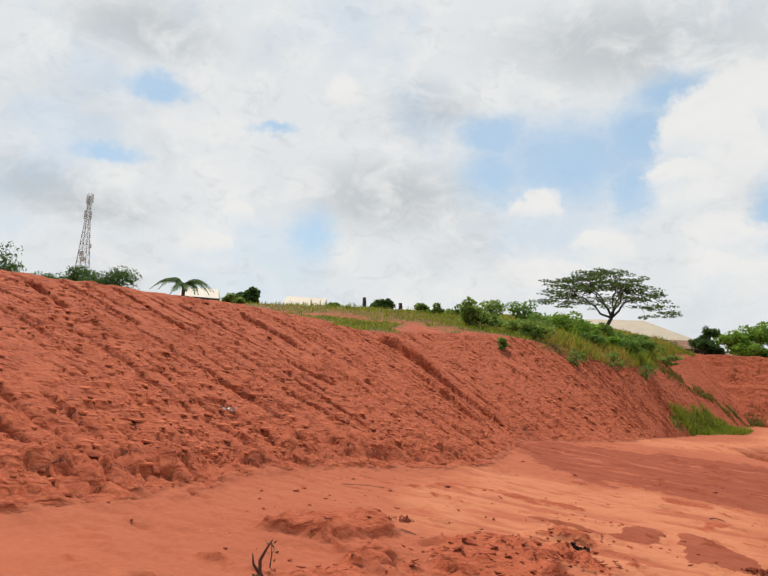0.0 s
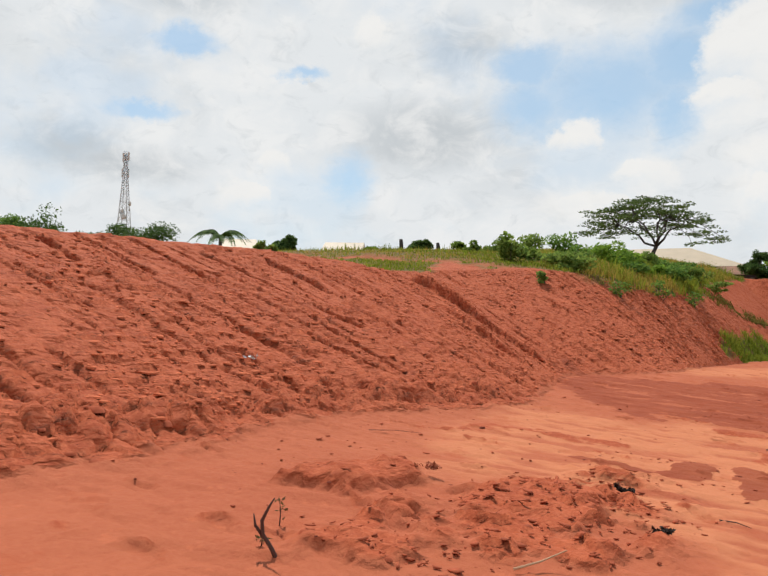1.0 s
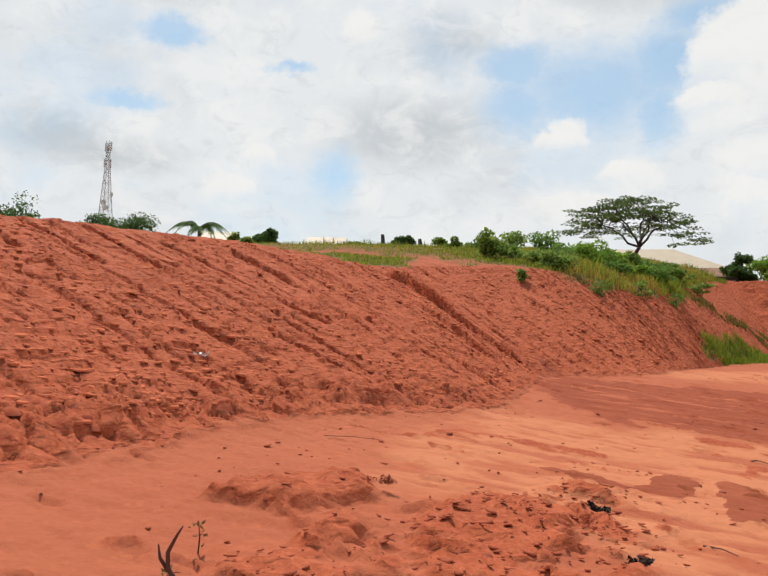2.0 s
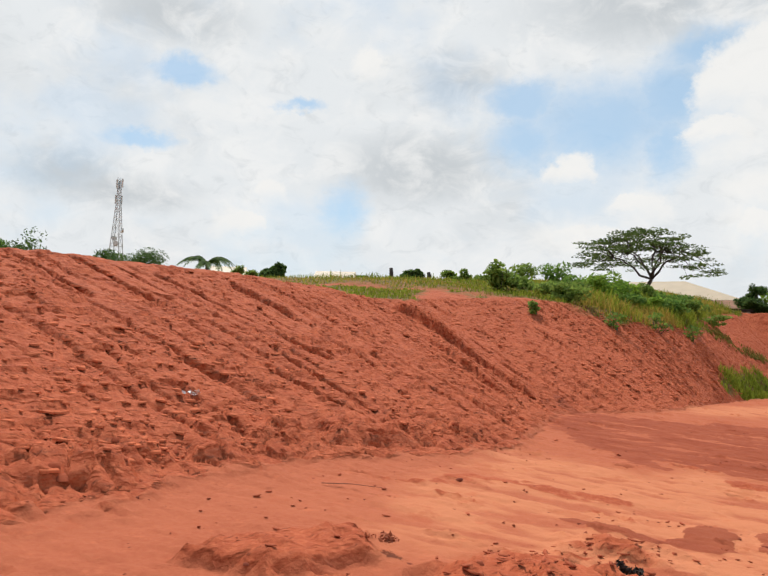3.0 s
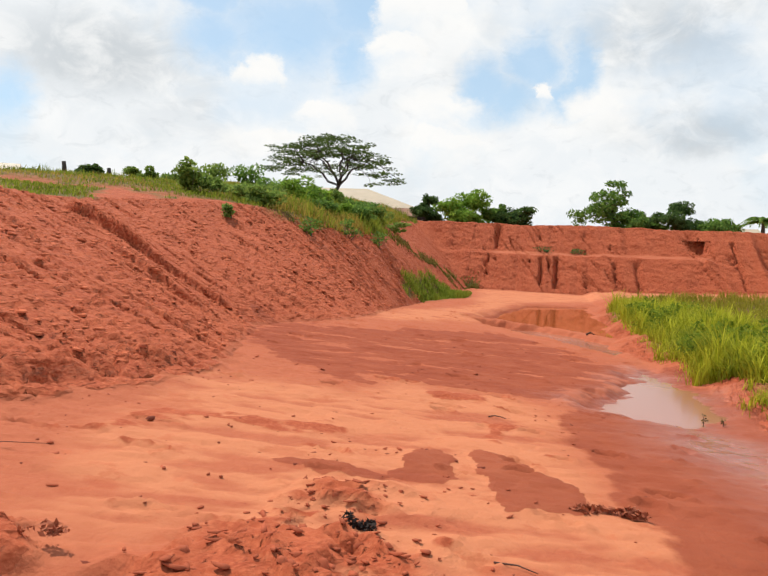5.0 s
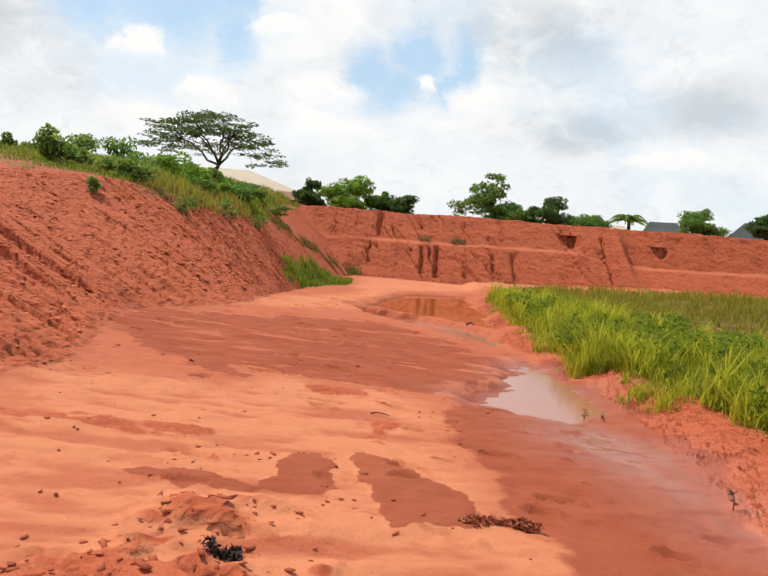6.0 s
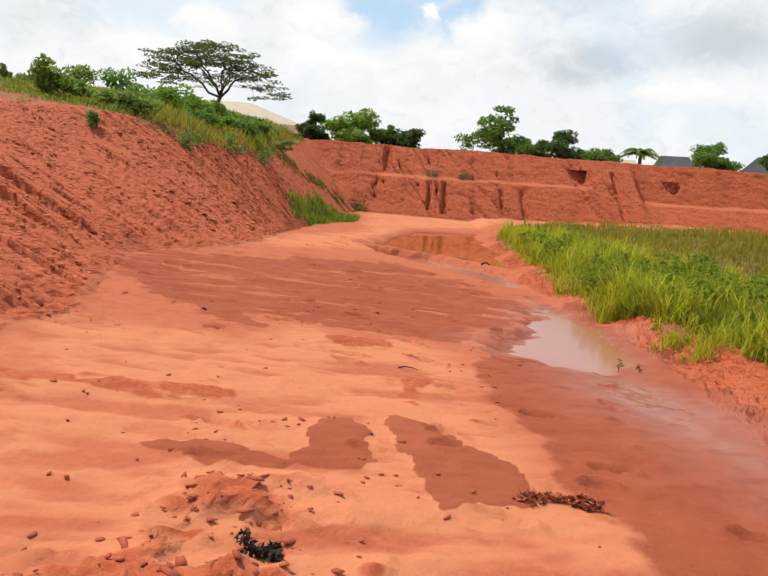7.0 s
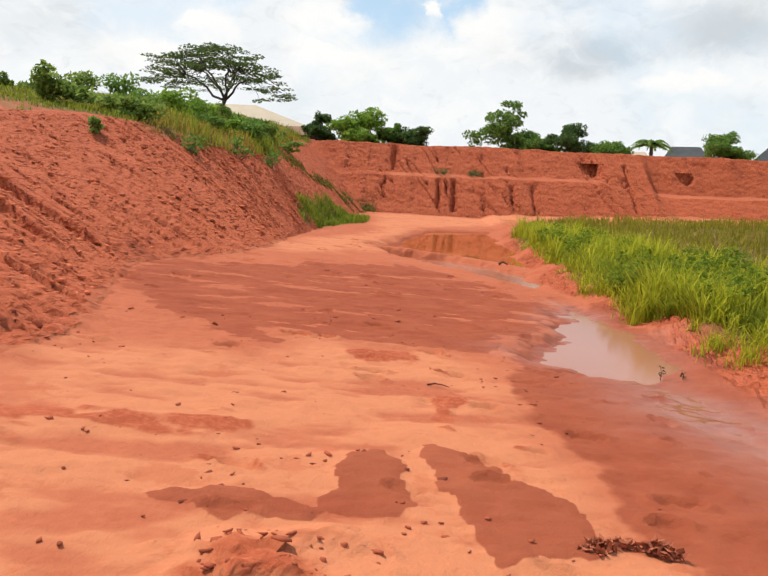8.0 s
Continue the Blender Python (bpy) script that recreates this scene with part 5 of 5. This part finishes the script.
def lattice_mast(x, y, z, tall, foot, head):
    """A four-legged tapering steel mast with braces, antennas and a top spike."""
    t = thing("lattice_mast", x, y, z, "tall grey steel lattice telecom mast", "mast", turn=30)
    bend = 0.85

    def half(f):
        return (foot + (head - foot) * min(f / bend, 1)) / 2

    corners = [(-1, -1), (1, -1), (1, 1), (-1, 1)]
    for sx, sy in corners:
        bm = bmesh.new()
        tube(bm, [(sx * half(f), sy * half(f), tall * f) for f in (0, bend, 1.0)], [0.11, 0.085, 0.07], 6)
        part("leg", bm, STEEL, t)
    levels = [0, 0.12, 0.23, 0.33, 0.42, 0.5, 0.57, 0.63, 0.69, 0.75, 0.81, 0.87, 0.93, 0.98]
    for f0, f1 in zip(levels, levels[1:]):
        bm = bmesh.new()
        for (ax, ay), (bx, by) in zip(corners, corners[1:] + corners[:1]):
            tube(bm, [(ax * half(f1), ay * half(f1), tall * f1), (bx * half(f1), by * half(f1), tall * f1)], [0.05, 0.05], 5)
            tube(bm, [(ax * half(f0), ay * half(f0), tall * f0), (bx * half(f1), by * half(f1), tall * f1)], [0.04, 0.04], 5)
            tube(bm, [(bx * half(f0), by * half(f0), tall * f0), (ax * half(f1), ay * half(f1), tall * f1)], [0.04, 0.04], 5)
        part("brace", bm, STEEL, t)
    for f, a in ((0.96, 0), (0.95, 2.1), (0.95, 4.2), (0.84, 1.0), (0.84, 3.3)):
        bm = bmesh.new()
        r = half(f) + 0.35
        cx, cy = r * math.cos(a), r * math.sin(a)
        box(bm, cx - 0.2, cx + 0.2, cy - 0.15, cy + 0.15, tall * f - 1.1, tall * f + 1.1, 0.04)
        part("antenna", bm, WALL_PALE, t, "pale panel antenna")
    for f, a in ((0.62, 0.5), (0.56, 2.5), (0.52, 5.0)):
        bm = bmesh.new()
        r = half(f) + 0.4
        bmesh.ops.create_cone(bm, cap_ends=True, segments=14, radius1=0.7, radius2=0.55, depth=0.5, matrix=Matrix.Translation((r * math.cos(a), r * math.sin(a), tall * f)) @ Matrix.Rotation(a, 4, "Z") @ Matrix.Rotation(math.pi / 2, 4, "Y"))
        part("dish", bm, WALL_PALE, t, "round pale microwave dish")
    return t


x, y, z, h = top_at(-54.8, 200, 11.25, LEFT, LEFT_Z)
lattice_mast(x, y, z, h, 4.4, 0.75)


def house(x, y, z, turn, long, deep, wall_h, roof_h, wall_mat, roof_mat, label, hip=0.35, windows=3):
    """A one-storey house: rendered walls, hipped sheet roof with eaves and fascia, windows."""
    t = thing("house", x, y, z, label, "house", turn=turn)
    bm = bmesh.new()
    box(bm, -long / 2, long / 2, -deep / 2, deep / 2, -0.6, wall_h)
    part("wall", bm, wall_mat, t)
    e = 0.6
    bm = bmesh.new()
    low = [bm.verts.new(p) for p in ((-long / 2 - e, -deep / 2 - e, wall_h), (long / 2 + e, -deep / 2 - e, wall_h), (long / 2 + e, deep / 2 + e, wall_h), (-long / 2 - e, deep / 2 + e, wall_h))]
    low2 = [bm.verts.new(v.co + Vector((0, 0, 0.08))) for v in low]
    ridge = [bm.verts.new((s * (long / 2 + e - hip * long), 0, wall_h + roof_h)) for s in (-1, 1)]
    bm.faces.new(low[::-1])
    for k in range(4):
        bm.faces.new((low[k], low[(k + 1) % 4], low2[(k + 1) % 4], low2[k]))
    bm.faces.new((low2[0], low2[1], ridge[1], ridge[0]))
    bm.faces.new((low2[2], low2[3], ridge[0], ridge[1]))
    bm.faces.new((low2[1], low2[2], ridge[1]))
    bm.faces.new((low2[3], low2[0], ridge[0]))
    part("roof", bm, roof_mat, t)
    for s in (-1, 1):
        bm = bmesh.new()
        box(bm, -long / 2 - e, long / 2 + e, s * (deep / 2 + e) - 0.03, s * (deep / 2 + e) + 0.03, wall_h - 0.22, wall_h + 0.06)
        part("fascia", bm, FASCIA, t, "dark fascia board")
    for k in range(windows):
        wx = -long / 2 + long * (k + 0.5) / windows
        bm = bmesh.new()
        box(bm, wx - 0.6, wx + 0.6, -deep / 2 - 0.04, -deep / 2 + 0.05, wall_h - 1.9, wall_h - 0.7)
        w = part("window", bm, WALL_PALE, t, "pale window frame")
        bm = bmesh.new()
        box(bm, wx - 0.52, wx + 0.52, -deep / 2 - 0.06, -deep / 2 - 0.03, wall_h - 1.82, wall_h - 0.78)
        part("pane", bm, PANE, w)
    return t


def house_at(azimuth, distance, elevation, eye, eye_z, sink, *rest, **more):
    """Stands a house so that its ridge reaches the elevation."""
    x, y = spot(azimuth, distance, eye)
    top = eye_z + distance * math.tan(radians(elevation))
    return house(x, y, top - sink, *rest, **more)


house_at(-15.5, 78, 4.95, LEFT, LEFT_Z, 4.6, 6, 15.0, 9, 2.4, 2.2, WALL_CREAM, ROOF_BEIGE, "low house with a wide beige hipped sheet roof behind the tree", hip=0.36)
house_at(-38.7, 85, 5.25, LEFT, LEFT_Z, 4.2, 30, 3.6, 4, 2.8, 1.5, WALL_PALE, ROOF_BEIGE, "small pale house with a light gabled roof on the skyline", hip=0.05)
house_at(-46.6, 85, 5.35, LEFT, LEFT_Z, 4.2, 42, 3.2, 4, 2.9, 1.3, WALL_PALE, ROOF_BEIGE, "small pale house beyond the palm", hip=0.1, windows=2)
house_at(17.9, 66, 3.25, END, END_Z, 3.6, -14, 2.4, 4, 2.2, 1.3, WALL_ROSE, ROOF_GREY, "rose-walled house with a dark grey hipped roof", hip=0.3, windows=2)
house_at(24.0, 66, 3.45, END, END_Z, 3.8, -20, 3.4, 4, 2.2, 1.5, WALL_ROSE, ROOF_GREY, "house with a dark grey-green hipped roof", hip=0.4, windows=2)
house_at(-9.9, 66, 3.75, END, END_Z, 3.3, 6, 2.6, 4, 2.4, 0.9, WALL_PALE, ROOF_BROWN, "small pale house with a brown roof by the trees", hip=0.2, windows=2)
house_at(14.2, 66, 2.75, END, END_Z, 3.3, -10, 2.0, 4, 2.4, 0.9, WALL_PALE, ROOF_BEIGE, "low pale house behind the palm", hip=0.2, windows=1)

POST_WOOD = bark_material("post_wood", (0.025, 0.02, 0.018), (0.07, 0.055, 0.045))
for k, (az, el) in enumerate(((-34.4, 5.65), (-31.6, 5.4))):
    x, y, z, h = top_at(az, 48, el, LEFT, LEFT_Z)
    bm = bmesh.new()
    tube(bm, [(0, 0, -0.3), (0.03, 0, h * 0.5), (-0.02, 0.01, h)], [0.14, 0.13, 0.11], 8)
    p = part("post", bm, POST_WOOD)
    p.matrix_world = pose(x, y, z)
    tagged(p, "dark weathered post standing on the skyline", "post", "posts on the skyline")


# ---------------------------------------------------------------- litter and small things on the floor
TWIG = bark_material("twig_bark", (0.05, 0.02, 0.015), (0.13, 0.06, 0.04))
STRAW = plain_material("pale_straw", (0.55, 0.36, 0.22), 0.8)
CHAR = plain_material("charred_litter", (0.040, 0.028, 0.024), 0.95, 0, 0.5, 20)
RUST_LEAF = leaf_material("dead_leaf", (0.30, 0.075, 0.038), (0.52, 0.17, 0.085), 0.4, 0.1)
WHITE = plain_material("white_plastic", (0.75, 0.74, 0.72), 0.4, 0, 0.08, 20)


def stick(name, x, y, points, radius, mat, label):
    bm = bmesh.new()
    n = len(points)
    tube(bm, points, [radius * (1 - 0.6 * k / (n - 1)) for k in range(n)], 7)
    ob = part(name, bm, mat)
    ob.matrix_world = pose(x, y, height(x, y))
    return tagged(ob, label, "stick")


forked = thing("forked_twig", -2.43, 2.93, height(-2.43, 2.93), "dark curved forked twig stuck upright in the sand", "twig", turn=25)
bm = bmesh.new()
tube(bm, [(0.05, 0, -0.03), (0.02, 0, 0.03), (-0.03, 0, 0.10), (-0.035, 0, 0.17), (0.0, 0, 0.24), (0.03, 0, 0.29)], [0.013, 0.012, 0.011, 0.010, 0.007, 0.003], 7)
part("stem", bm, TWIG, forked)
bm = bmesh.new()
tube(bm, [(-0.03, 0, 0.09), (-0.075, 0.01, 0.14), (-0.085, 0.01, 0.20)], [0.009, 0.008, 0.003], 7)
part("branch", bm, TWIG, forked)

stick("pale_stick", -1.35, 3.9, [(-0.10, -0.12, 0.02), (0.0, 0.0, 0.05), (0.10, 0.12, 0.10)], 0.008, STRAW, "thin pale straw stick leaning on the clay")
stick("twig", -1.06, 9.72, [(-0.09, 0.02, 0.01), (-0.03, 0.0, 0.03), (0.03, -0.01, 0.025), (0.09, -0.02, 0.01)], 0.008, TWIG, "short dark twig lying on the pale sand")
stick("twig", 0.55, 20.9, [(-0.1, 0, 0.03), (0, 0.02, 0.09), (0.1, 0, 0.03)], 0.03, TWIG, "dark stub of wood at the water edge")
stick("twig", -3.9, 6.2, [(-0.25, -0.1, 0.02), (0.0, 0.0, 0.03), (0.25, 0.08, 0.02)], 0.0035, TWIG, "long thin twig lying by the rubble")
stick("twig", -0.75, 5.9, [(-0.12, 0.03, 0.01), (0.0, 0.0, 0.02), (0.1, -0.05, 0.01)], 0.006, TWIG, "thin crooked twig on the sand")

rng = np.random.default_rng(21)


def litter_heap(name, x, y, wide, deep, tall, count, size, mat, label, category, turn=0.0):
    """A heap of torn scraps: many small curled flakes."""
    c, r = [], []
    for k in range(10):
        c.append((rng.uniform(-0.5, 0.5) * wide, rng.uniform(-0.5, 0.5) * deep, tall * rng.uniform(0.15, 0.5)))
        r.append((wide * 0.14, deep * 0.22, tall * 0.4))
    v, f = leaf_cloud(c, r, count, size, rng, 0.7)
    v[:, 2] = np.maximum(v[:, 2], 0.002)
    ob = bulk(name, v, f, mat)
    ob.matrix_world = pose(x, y, height(x, y), 0, 0, turn)
    return tagged(ob, label, category, kind="stuff")


litter_heap("charred_heap", -1.60, 6.04, 0.22, 0.13, 0.08, 240, 0.020, CHAR, "small heap of charred black litter on the clay", "litter", -25)
litter_heap("charred_scrap", -1.04, 5.07, 0.12, 0.08, 0.06, 70, 0.022, CHAR, "small black scrap of burnt litter", "litter", 10)
litter_heap("leaf_heap", -0.20, 7.12, 0.52, 0.15, 0.07, 420, 0.026, RUST_LEAF, "heap of dead rust-brown leaves at the mud edge", "leaf heap", 5)
litter_heap("leaf_heap", -2.9, 5.05, 0.35, 0.12, 0.05, 90, 0.022, RUST_LEAF, "dead leaf scraps on the low clay mound", "leaf heap", 20)
litter_heap("plastic_scrap", -5.87, 6.15, 0.13, 0.06, 0.06, 14, 0.035, WHITE, "crumpled white plastic scrap caught on the slope", "litter", 40)

for xx, yy, h, label in ((1.2, 11.3, 0.16, "small dark seedling standing in the puddle"), (1.4, 11.25, 0.10, "small dark seedling standing in the puddle"), (-2.75, 3.35, 0.16, "tiny wilted seedling on the sand"), (1.62, 8.25, 0.14, "tiny wilted seedling on the mud"), (-2.55, 3.0, 0.09, "tiny wilted seedling on the sand")):
    t = thing("seedling", xx, yy, height(xx, yy), label, "seedling", "seedlings")
    bm = bmesh.new()
    tube(bm, [(0, 0, -0.03), (0.01, 0, h * 0.5), (-0.01, 0.01, h)], [0.005, 0.004, 0.002], 5)
    part("stem", bm, TWIG, t)
    v, f = leaf_cloud([(0, 0, h * 0.8), (0.02, 0, h * 0.5)], [(0.04, 0.04, h * 0.25)] * 2, 14, 0.022, rng, 0.5)
    bulk("foliage", v, f, LEAF_DRY, t)
